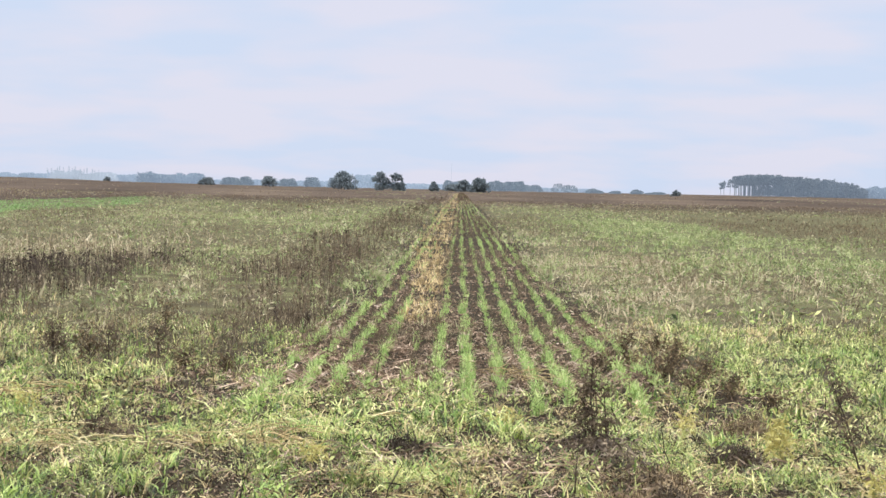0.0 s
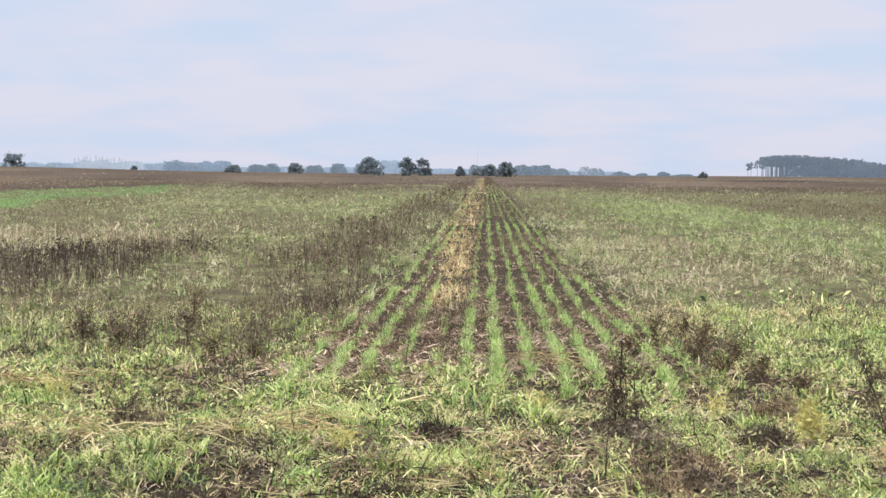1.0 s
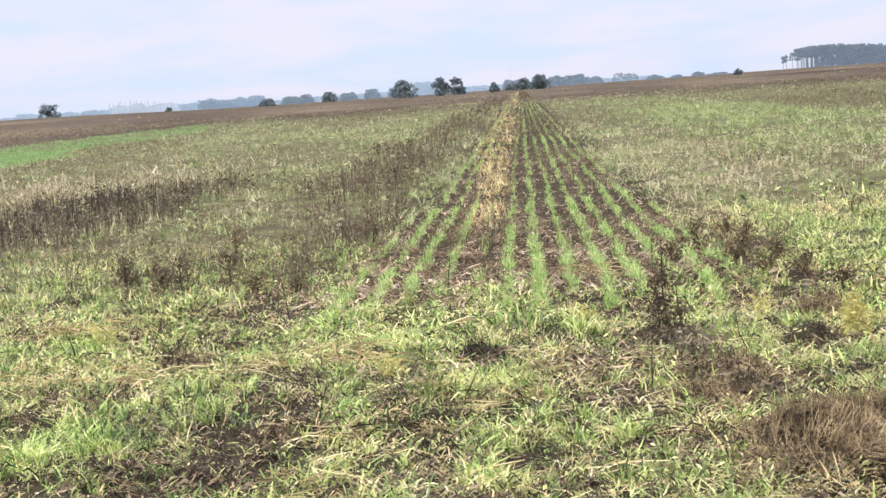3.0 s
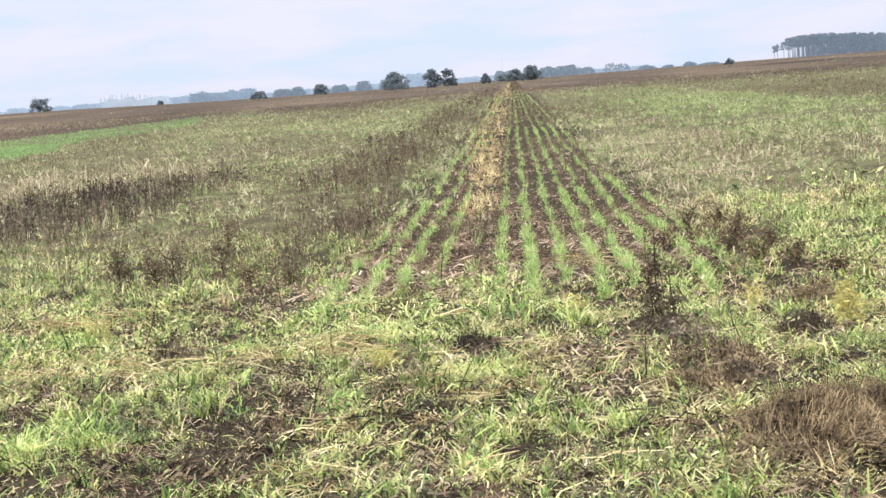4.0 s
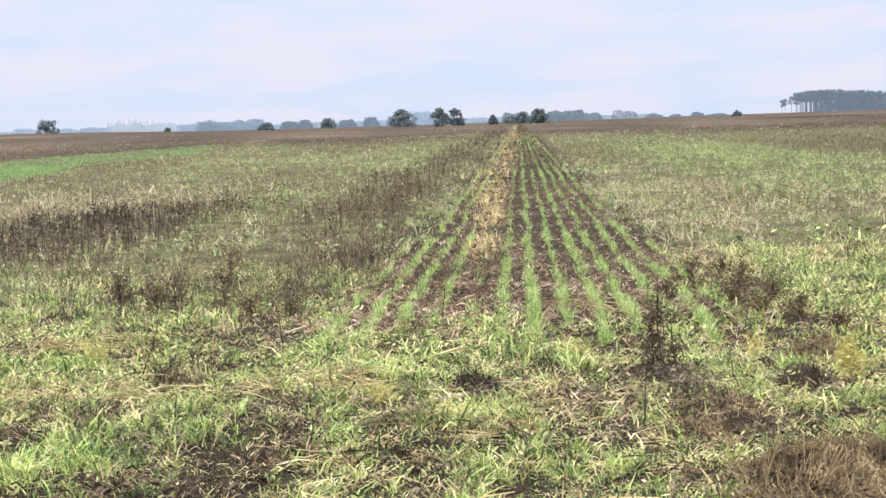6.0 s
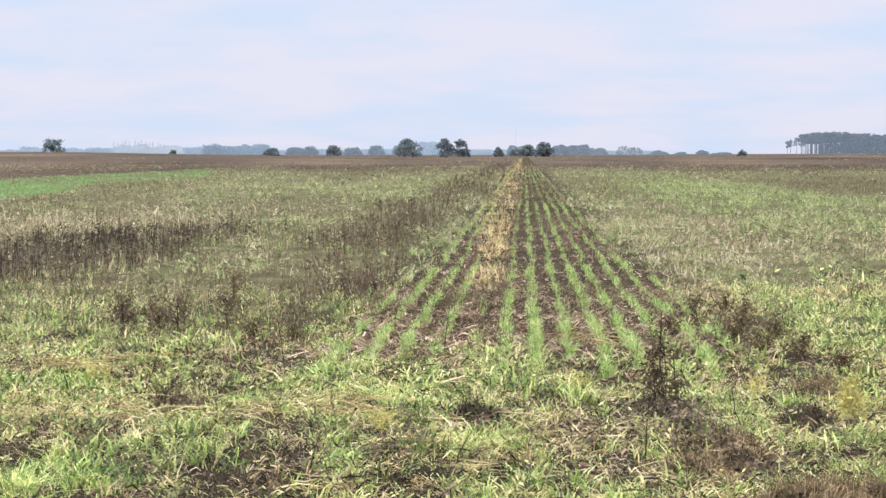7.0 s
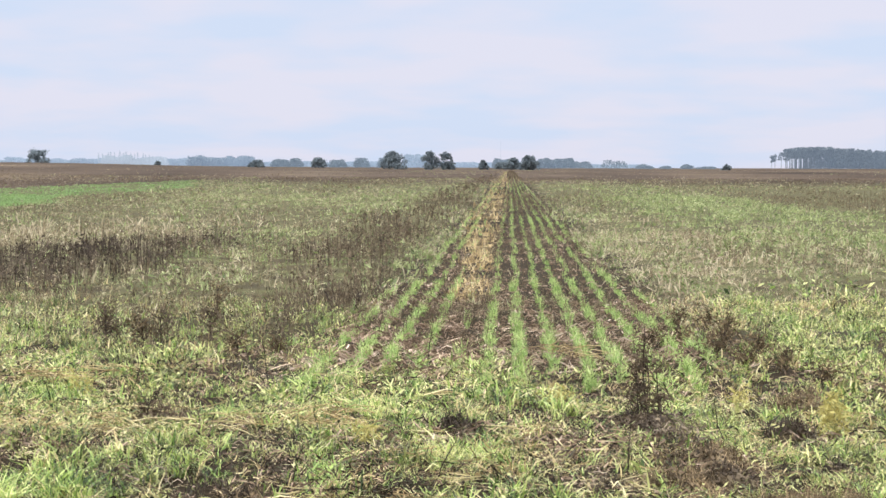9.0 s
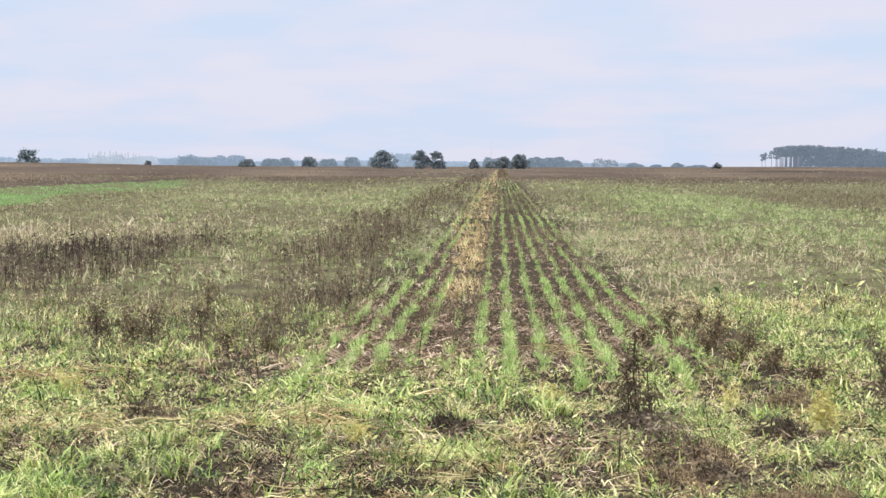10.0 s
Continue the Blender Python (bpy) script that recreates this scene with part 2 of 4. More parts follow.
def patchy(x, y, size, seed):
    return 0.6 * noise2(x, y, size, seed) + 0.4 * noise2(x, y, size * 0.4, seed + 50)


ROW_FIRST, ROW_STEP, ROW_COUNT = -1.442, 0.257, 13
ROW_X = [ROW_FIRST + ROW_STEP * k for k in range(ROW_COUNT)]


def rise(x, y):
    """Height of the ground: level here, rising very gently far off at the sides."""
    x, y = np.asarray(x, float), np.asarray(y, float)
    side = x / np.maximum(np.abs(y), 20.0)
    far = smooth(y, 120, 700)
    h = 2.7 * far * smooth(-side, 0.04, 0.29) + 0.9 * far * smooth(side, 0.06, 0.2)
    near = 1 - smooth(np.hypot(x, y), 40, 90)
    h = h + near * 0.05 * (noise2(x, y, 0.55, 3) - 0.5) + near * 0.10 * (noise2(x, y, 2.3, 4) - 0.5)
    ridge = band(x, -1.55, 1.75, 0.1) * smooth(y, 13, 15)
    return h + near * ridge * 0.018 * np.cos((x - ROW_FIRST) / ROW_STEP * 2 * np.pi)


def mesh_of(name, verts, tris, mat, smooth_faces=False):
    me = bpy.data.meshes.new(name)
    me.vertices.add(len(verts))
    me.vertices.foreach_set("co", np.ascontiguousarray(verts, np.float32).ravel())
    me.loops.add(len(tris) * 3)
    me.loops.foreach_set("vertex_index", np.ascontiguousarray(tris, np.int32).ravel())
    me.polygons.add(len(tris))
    me.polygons.foreach_set("loop_start", np.arange(0, len(tris) * 3, 3, dtype=np.int32))
    if smooth_faces:
        me.polygons.foreach_set("use_smooth", np.ones(len(tris), bool))
    me.update(calc_edges=True)
    me.validate()
    me.materials.append(mat)
    return me


class Sprig:
    """Collects the triangles of one small plant."""

    def __init__(self):
        self.v, self.f = [], []

    def strip(self, pts, widths, side):
        """A ribbon along pts; side is the direction of its width."""
        base = len(self.v)
        side = Vector(side).normalized()
        for p, w in zip(pts, widths):
            p = Vector(p)
            if w > 0:
                self.v += [p - side * w / 2, p + side * w / 2]
            else:
                self.v += [p]
        k = base
        for w0, w1 in zip(widths, widths[1:]):
            if w1 > 0:
                self.f += [(k, k + 1, k + 3), (k, k + 3, k + 2)]
            else:
                self.f += [(k, k + 1, k + 2)]
            k += 2
        return self

    def blade(self, r, x, y, h, w, lean, turn, segs=2):
        """A leaf that starts upright and bows over towards turn."""
        d = Vector((math.cos(turn), math.sin(turn), 0))
        pts, ws = [], []
        for k in range(segs + 1):
            s = k / segs
            pts.append(Vector((x, y, 0)) + d * (lean * h * s ** 1.7) + Vector((0, 0, h * s * (1 - 0.35 * min(lean, 1.6) * s))))
            ws.append(w * 0.3 if k == segs and segs > 1 else 0 if k == segs else w * (1 - 0.35 * s))
        a = turn + math.pi / 2 + r.uniform(-0.7, 0.7)
        return self.strip(pts, ws, (math.cos(a), math.sin(a), 0))

    def rod(self, p, q, w0, w1):
        """A stem with three sides."""
        p, q = Vector(p), Vector(q)
        d = (q - p).normalized()
        a = d.orthogonal().normalized()
        b = d.cross(a)
        base = len(self.v)
        for c, w in ((p, w0), (q, w1)):
            for k in range(3):
                t = k * 2.0944
                self.v.append(c + (a * math.cos(t) + b * math.sin(t)) * w / 2)
        for k in range(3):
            n = (k + 1) % 3
            self.f += [(base + k, base + n, base + 3 + n), (base + k, base + 3 + n, base + 3 + k)]
        return self

    def leaf(self, p, d, length, w, r):
        """A small folded leaf."""
        p, d = Vector(p), Vector(d).normalized()
        a = d.cross(Vector((r.uniform(-1, 1), r.uniform(-1, 1), r.uniform(-1, 1)))).normalized()
        base = len(self.v)
        self.v += [p, p + d * length * 0.5 + a * w / 2, p + d * length, p + d * length * 0.5 - a * w / 2 + Vector((0, 0, w * 0.3))]
        self.f += [(base, base + 1, base + 2), (base, base + 2, base + 3)]
        return self

    def arrays(self):
        return np.array([tuple(v) for v in self.v], np.float32), np.array(self.f, np.int32)


def grass_tuft(r, blades, h, w, spread, segs, lean=0.7):
    s = Sprig()
    for _ in range(blades):
        s.blade(r, r.gauss(0, spread), r.gauss(0, spread), h * r.uniform(0.4, 1.25), w * r.uniform(0.6, 1.4), lean * r.uniform(0.2, 1.5), r.uniform(0, 6.283), segs)
    return s.arrays()


def lying_straw(r, stalks, length, w, spread):
    s = Sprig()
    main = r.uniform(0, 6.283)
    for _ in range(stalks):
        a = main + r.gauss(0, 0.7)
        x, y, z = r.gauss(0, spread), r.gauss(0, spread), r.uniform(0.004, 0.05)
        n = length * r.uniform(0.4, 1.2)
        d = Vector((math.cos(a), math.sin(a), 0))
        pts = [Vector((x, y, z)) + d * n * t + Vector((0, 0, r.uniform(-0.01, 0.03) * (t > 0))) for t in (-0.5, 0.05, 0.5)]
        s.strip(pts, (w, w, w * 0.7), (0, 0, 1) if r.random() < 0.5 else (-d.y, d.x, 0.6))
    return s.arrays()


def standing_straw(r, stalks, h, w, spread):
    s = Sprig()
    for _ in range(stalks):
        x, y, a = r.gauss(0, spread), r.gauss(0, spread), r.uniform(0, 6.283)
        n, tip = h * r.uniform(0.5, 1.1), r.uniform(0.05, 0.6)
        top = Vector((x + math.cos(a) * tip * n, y + math.sin(a) * tip * n, n))
        mid = Vector((x + math.cos(a) * tip * n * 0.3, y + math.sin(a) * tip * n * 0.3, n * 0.6))
        s.strip([Vector((x, y, 0)), mid, top], (w, w * 0.8, w * 1.1), (math.cos(a + 1.3), math.sin(a + 1.3), 0))
        if r.random() < 0.6:
            s.blade(r, x, y, n * 0.6, w * 1.8, 1.3, r.uniform(0, 6.283), 2)
    return s.arrays()


def dead_stalk(r, h, w, branches, leaves, leaf_size, round_stem=True):
    """A withered weed: a stiff stem, rising side shoots, shrivelled leaves and seed heads."""
    s = Sprig()
    a = r.uniform(0, 6.283)
    lean = r.uniform(0.0, 0.45)
    h = h * r.uniform(0.7, 1.2)
    top = Vector((math.cos(a) * lean * h, math.sin(a) * lean * h, h))
    if round_stem:
        s.rod((0, 0, 0), top, w, w * 0.5)
    else:
        s.strip([(0, 0, 0), top], (w, w * 0.5), (math.cos(a + 1), math.sin(a + 1), 0))
    for _ in range(branches):
        t = r.uniform(0.1, 0.85)
        p = top * t
        b = r.uniform(0, 6.283)
        n = h * r.uniform(0.2, 0.5) * (1.15 - t * 0.6)
        q = p + Vector((math.cos(b) * n * 0.85, math.sin(b) * n * 0.85, n * r.uniform(0.25, 0.9)))
        s.strip([p, q], (w * 0.7, w * 0.4), (math.cos(b + 1.57), math.sin(b + 1.57), 0.2))
        for _ in range(leaves):
            k = r.uniform(0.3, 1.0)
            s.leaf(p + (q - p) * k, (r.uniform(-1, 1), r.uniform(-1, 1), r.uniform(-0.8, 0.8)), leaf_size * r.uniform(0.6, 1.5), leaf_size * 0.5, r)
    return s.arrays()


def leafy_weed(r, leaves, size, h, spread):
    s = Sprig()
    for _ in range(leaves):
        a, rad = r.uniform(0, 6.283), abs(r.gauss(0, spread))
        s.leaf((math.cos(a) * rad, math.sin(a) * rad, r.uniform(0, h)), (math.cos(a), math.sin(a), r.uniform(-0.2, 1.1)), size * r.uniform(0.6, 1.4), size * r.uniform(0.2, 0.42), r)
    return s.arrays()


def crumbs(r, bits, size, spread):
    """Broken leaves and chaff lying on the soil."""
    s = Sprig()
    for _ in range(bits):
        a = r.uniform(0, 6.283)
        s.leaf((r.gauss(0, spread), r.gauss(0, spread), r.uniform(0.002, 0.015)), (math.cos(a), math.sin(a), r.uniform(-0.1, 0.35)), size * r.uniform(0.5, 1.6), size * r.uniform(0.2, 0.45), r)
    return s.arrays()


class Growth:
    """One kind of growth over the field, gathered into a single mesh."""

    def __init__(self):
        self.v, self.t, self.count = [], [], 0

    def sow(self, sprigs, x, y, scale, x0=0.0, y0=0.0, z0=0.0, stretch=None):
        pick = rng.integers(0, len(sprigs), len(x))
        turn = rng.uniform(0, 2 * np.pi, len(x))
        z = rise(x + x0, y + y0) - z0
        for k, (v, f) in enumerate(sprigs):
            m = pick == k
            n = int(m.sum())
            if not n:
                continue
            c, s, sc = np.cos(turn[m])[:, None], np.sin(turn[m])[:, None], scale[m][:, None]
            up = sc if stretch is None else sc * stretch[m][:, None]
            vx = (v[None, :, 0] * c - v[None, :, 1] * s) * sc + x[m][:, None]
            vy = (v[None, :, 0] * s + v[None, :, 1] * c) * sc + y[m][:, None]
            vz = v[None, :, 2] * up + z[m][:, None]
            self.v.append(np.stack([vx, vy, vz], -1).reshape(-1, 3))
            self.t.append((f[None] + (np.arange(n) * len(v))[:, None, None] + self.count).reshape(-1, 3))
            self.count += n * len(v)

    def make(self, name, mat, label, category, kind="stuff", group=""):
        ob = new(name, mesh_of(name, np.concatenate(self.v), np.concatenate(self.t), mat))
        return tagged(ob, label, category, group, kind)


def kinds(maker, count, seed):
    r = random.Random(seed)
    return [maker(r) for _ in range(count)]


def spread_points(y0, y1, per_m2):
    """Random places on the field between two distances ahead, over a wedge that opens with distance."""
    lo, hi, pad = -0.33, 0.29, 1.2
    area = (hi - lo) * (y1 * y1 - y0 * y0) / 2 + 2 * pad * (y1 - y0)
    n = int(area * per_m2)
    y = np.sqrt(rng.uniform(y0 * y0, y1 * y1, n))
    x = rng.uniform(0, 1, n) * (y * (hi - lo) + 2 * pad) + lo * y - pad
    return x, y


def part(name, arrays, mat, parent, label="", at=(0, 0, 0), kind=""):
    ob = new(name, mesh_of(name, arrays[0], arrays[1], mat))
    ob.parent = parent
    ob.location = at
    return tagged(ob, label, kind=kind)


def thing(name, x, y, label, category, group="", lift=0.0):
    ob = new(name)
    ob.location = (x, y, float(rise(x, y)) + lift)
    return tagged(ob, label, category, group)


# ---- ground ----
def grown_lines(fine0, fine1, step, end0, end1, rate):
    mid = list(np.arange(fine0, fine1, step))
    up, down, s = [mid[-1]], [mid[0]], step
    while up[-1] < end1:
        s *= rate
        up.append(up[-1] + s)
    s = step
    while down[-1] > end0:
        s *= rate
        down.append(down[-1] - s)
    return np.array(down[:0:-1] + mid + up[1:])


def build_ground():
    gx = grown_lines(-3.4, 2.9, 0.055, -4200, 4200, 1.16)
    gy = grown_lines(6.0, 18.0, 0.06, -4200, 4400, 1.10)
    xx, yy = np.meshgrid(gx, gy)
    v = np.stack([xx, yy, rise(xx, yy)], -1).reshape(-1, 3)
    nx, ny = len(gx), len(gy)
    i = (np.arange(ny - 1)[:, None] * nx + np.arange(nx - 1)[None]).ravel()
    t = np.concatenate([np.stack([i, i + 1, i + nx + 1], -1), np.stack([i, i + nx + 1, i + nx], -1)])
    tagged(new("ground", mesh_of("ground", v, t, M_SOIL, True)), "level field of dark crumbly soil reaching to the horizon", "ground", kind="structure")


build_ground()


# ---- what grows where: strips of field that run straight away from the headland ----
def cover(x, y):
    """Shares of each kind of growth at a place."""
    p1, p2, p3, p4, p5 = (patchy(x, y * 0.4, s, k) for s, k in ((0.42, 1), (0.38, 2), (2.5, 5), (0.3, 8), (0.5, 12)))
    wide = patchy(x, y * 0.22, 4.0 + 0.03 * y, 9)
    # ragged edges between the strips
    wx = x + 2.0 * (patchy(x, y * 0.3, 1.5, 14) - 0.5) * smooth(np.abs(x), 1.3, 3.0)
    wy = y + (4.0 + 0.25 * y) * (patchy(x, y * 0.3, 1.5, 15) - 0.5) * smooth(np.abs(x), 0.8, 3.0)
    inrows = band(x + 0.4 * (p4 - 0.5), -1.55 + 0.35 * smooth(y, 19, 30), 1.72 - 0.25 * smooth(y, 19, 30), 0.12) * smooth(y + 1.6 * (p5 - 0.5), 13.4, 14.8)
    back = 13.2
    head = (1 - inrows) * (1 - smooth(wy, back, back + 3.5))
    field = np.clip(1 - inrows - head, 0, 1)
    brown_band = band(wx, -2.5 - 1.5 * smooth(y, 19, 32), -1.45 - 0.35 * smooth(y, 22, 36), 0.35) * smooth(wy, 17.0, 20) * (0.75 + 0.25 * smooth(p3, 0.3, 0.6))
    dark_patch = band(wx, -16.0, -4.9, 0.9) * band(wy, 25.0, 34.5, 3.0) * (0.40 + 0.60 * smooth(p3, 0.3, 0.55))
    brown_left = np.clip(brown_band + dark_patch, 0, 1)
    right_edge = band(wx, 1.42, 2.25, 0.2) * band(wy, 13.0, 23, 1.5)
    row_ends = band(wx, -2.7, -1.2, 0.2) * band(wy, 13.4, 17.0, 0.8) + 0.5 * band(x, -1.4, 1.6, 0.1) * band(y, 13.2, 16.0, 0.6)
    right_lush = smooth(wx, 2.1, 2.6) * band(wy, 11.0, 22, 2.5)
    green_strip = band(x + 1.5 * (p3 - 0.5), -33.8, -22.4 + 3.5 * (1 - smooth(y, 72, 92)), 0.6) * smooth(y, 58, 66) * (1 - smooth(y + 5.9 * (x + 22.0) + 10 * (p3 - 0.5), 122, 132))
    left_green = band(wx, -5.9 - 0.006 * y, -4.0, 0.5) * smooth(y, 24, 32) * (1 - smooth(y, 120, 180))
    right_green = band(wx, 4.2 + 0.012 * y, 11.0, 1.0) * band(wy, 40, 150, 8) * (0.45 + 0.55 * smooth(wide, 0.35, 0.6))
    brown_far_left = (1 - smooth(x, -34.6, -33.6)) * smooth(y, 60, 90)
    tan_right = band(wx, 1.6, 2.6 + 0.04 * y, 0.6) * band(wy, 20, 62, 5)
    pale_left = band(wx, -40, -6.5, 2) * band(wy, 36, 70, 5)
    far = smooth(wy, 125, 200)
    brown_far = np.clip(far * (0.65 + 0.35 * smooth(wide, 0.4, 0.6)) + brown_far_left + 1.0 * smooth(wx, 11.0, 13) * smooth(wy, 62, 74) * (0.6 + 0.4 * smooth(wide, 0.35, 0.55)), 0, 1) * (1 - green_strip)
    glade = band(x, 68, 100, 6) * band(y, 290, 430, 40)
    right_green = np.clip(right_green + glade, 0, 1)
    brown_far = brown_far * (1 - 0.8 * glade)
    return dict(p1=p1, p2=p2, p3=p3, p4=p4, p5=p5, wide=wide, inrows=inrows, head=head, field=field, brown_left=brown_left, dark_patch=dark_patch,
                right_edge=right_edge, row_ends=row_ends, right_lush=right_lush, green_strip=green_strip, left_green=left_green, right_green=right_green,
                tan_right=tan_right, pale_left=pale_left, brown_far=brown_far)


# spots that tussocks and fallen weeds have smothered
SPOTS = [(0.86, 11.35, 0.26), (-0.27, 10.6, 0.17), (1.74, 11.1, 0.24), (1.08, 9.7, 0.30), (0.86, 8.9, 0.2), (1.42, 7.9, 0.45), (1.72, 9.6, 0.1), (1.93, 11.0, 0.12)]


# lush and bare places of the headland: x, y, half width, half depth
LUSH = [(-2.2, 8.6, 0.32, 0.7), (-1.51, 9.8, 0.16, 0.7), (-0.16, 8.8, 0.22, 0.6), (0.35, 8.4, 0.32, 0.6), (-0.84, 8.2, 0.13, 0.4), (-0.16, 7.7, 0.2, 0.3), (-0.76, 12.6, 0.5, 0.8), (-1.21, 12.0, 0.2, 0.9), (0.3, 12.4, 0.6, 0.7), (1.6, 12.5, 0.4, 0.6), (-2.1, 12.9, 0.6, 0.6), (2.4, 11.6, 0.4, 0.8), (-0.5, 11.4, 0.35, 0.3), (1.1, 9.0, 0.15, 0.25), (-2.2, 8.1, 0.3, 0.4), (-2.9, 13.2, 0.6, 0.9), (-1.7, 13.0, 0.5, 0.8), (-3.5, 14.2, 0.5, 0.6), (-1.6, 14.7, 0.3, 0.8)]
WORN = [(-1.06, 7.8, 0.2, 0.4), (-0.52, 7.6, 0.2, 0.5), (0.81, 7.5, 0.28, 0.7), (-3.03, 11.1, 0.25, 0.4), (-1.67, 10.6, 0.36, 0.4), (-0.09, 7.2, 0.2, 0.25), (-0.67, 10.3, 0.2, 0.35), (0.31, 8.95, 0.12, 0.25), (0.0, 11.6, 0.28, 0.6), (1.02, 9.9, 0.2, 0.6), (0.7, 9.3, 0.4, 0.6), (0.6, 7.9, 0.2, 0.4), (0.55, 10.4, 0.45, 0.7), (0.15, 10.6, 0.22, 0.5), (-1.62, 9.2, 0.18, 0.35), (-1.2, 8.85, 0.2, 0.3), (-1.5, 7.9, 0.25, 0.35), (-0.45, 8.8, 0.18, 0.4), (0.25, 9.7, 0.3, 0.45), (0.05, 9.0, 0.15, 0.2), (-0.2, 7.0, 0.6, 0.25), (0.8, 7.2, 0.5, 0.35), (0.78, 7.75, 0.32, 0.5), (-2.4, 9.9, 0.5, 0.25)]


def patches(x, y, places, ragged):
    out = np.zeros(len(x))
    for sx, sy, rx, ry in places:
        d = ((x - sx) / rx) ** 2 + ((y - sy) / ry) ** 2
        out = np.maximum(out, 1 - smooth(d + 1.8 * (ragged - 0.5), 0.5, 1.3))
    return out


def grow_field():
    grass, olive, straw, brown, ochre, litter, dark, meadow, strip, sward, pale, umber = (Growth() for _ in range(12))
    #        y0    y1   per m2  level
    zones = [(5.2, 12, 515, 0), (12, 22, 222, 1), (22, 45, 57, 2), (45, 100, 12, 3), (100, 250, 2.0, 4), (250, 950, 0.036, 5)]
    for y0, y1, per, lv in zones:
        wide = (1.02, 1.25, 1.9, 3.2, 6.0, 16.0)[lv]       # wider leaves where single ones can no longer be told apart
        segs = 2 if lv < 2 else 1
        nb = (8, 8, 7, 6, 5, 5)[lv]
        sp = (0.025, 0.03, 0.04, 0.09, 0.25, 0.9)[lv]
        G = kinds(lambda r: grass_tuft(r, nb, 0.09 if lv < 2 else 0.105, 0.0085 * wide, sp, segs, 1.05 if lv < 2 else 0.8), 12, 10 + lv)
        L = kinds(lambda r: leafy_weed(r, (9, 9, 7, 7, 6, 6)[lv], 0.025 * (1.1, 1.4, 1.9, 2.3, 3.6, 7)[lv], 0.11, sp * 1.6), 10, 20 + lv)
        S = kinds(lambda r: lying_straw(r, 5, 0.20, 0.005 * wide, sp * 2), 8, 30 + lv) + kinds(lambda r: grass_tuft(r, 5, 0.11, 0.007 * wide, sp, segs, 1.7), 14, 40 + lv)
        T = kinds(lambda r: standing_straw(r, 3, 0.13, 0.005 * wide, sp * 1.5), 4, 45 + lv) + kinds(lambda r: grass_tuft(r, 5, 0.11, 0.008 * wide, sp * 1.3, segs, 1.3), 12, 48 + lv)
        B = kinds(lambda r: dead_stalk(r, 0.28, (0.007, 0.007, 0.005, 0.005, 0.006, 0.007)[lv] * wide, (4, 3, 3, 3, 2, 2)[lv], (2, 1, 1, 1, 1, 1)[lv], 0.030 * (1, 1.1, 1.4, 2.2, 4, 8)[lv], lv < 2), 14, 50 + lv)
        C = kinds(lambda r: crumbs(r, 12, 0.022 * (1, 1.2, 1.6, 2.4, 4, 7)[lv], sp * 2.2), 6, 60 + lv)
        K = kinds(lambda r: lying_straw(r, 5, 0.10, 0.007 * wide, sp * 1.6), 6, 65 + lv)
        x, y = spread_points(y0, y1, per)
        c = cover(x, y)
        head, field, inrows, p1, p2, p3, p4, p5 = (c[k] for k in ("head", "field", "inrows", "p1", "p2", "p3", "p4", "p5"))
        close = 1 - smooth(y, 8.2, 10.8)
        bare = head * smooth(p5, 0.50, 0.62) * (0.25 + 0.60 * close)          # trampled spots with rotten leaves
        worn = np.zeros(len(x))
        if lv < 2:
            for sx, sy, sr in SPOTS:
                d = ((x - sx) / sr) ** 2 + ((y - sy + 0.15) / (sr + 0.25)) ** 2
                worn = np.maximum(worn, 1 - smooth(d + 1.6 * (p4 - 0.5), 0.3, 1.1))
            lush_ = patches(x, y, LUSH, p4)
            bare = np.clip(bare * (1 - 0.8 * lush_) + 0.48 * patches(x, y, WORN, p4) * (1 - lush_), 0, 1)
            p1 = np.maximum(p1 - 0.06, 0.55 * lush_)
        bare = np.maximum(bare, worn)
        near_head = head * (1 - 0.9 * bare) * (1 - 0.5 * worn)
        fine = smooth(p4, 0.42, 0.6)
        brown_w = field * (0.05 + 0.13 * smooth(-x, 1.3, 2.5) * (1 - smooth(y, 55, 100)) * (0.3 + 0.7 * fine) + 0.30 * c["pale_left"] * smooth(p3, 0.35, 0.6) + 0.10 * c["tan_right"] + (0.40 + 0.35 * smooth(y, 30, 60)) * smooth(c["wide"], 0.48, 0.60) * (1 - c["right_green"]) + 0.14 * smooth(p3, 0.48, 0.62) * fine * smooth(y, 18, 24) + 0.10 * smooth(p5, 0.5, 0.62) + (1.25 * c["brown_left"] + 1.3 * c["dark_patch"]) * (0.5 + 0.5 * fine) + 0.24 * band(x, -13.0, -3.4, 1.0) * band(y, 21.0, 50.0, 4.0) * (0.4 + 0.6 * smooth(p3, 0.35, 0.55)) + 0.07 * band(x, -9.0, -2.0, 0.6) * band(y + 4 * (p3 - 0.5), 15.5, 25, 1.5) + 1.1 * c["brown_far"] + 1.3 * c["right_edge"]) + head * (0.20 * fine + 0.10 * smooth(p3, 0.45, 0.6) * smooth(y, 9, 12) + 0.5 * c["right_edge"])
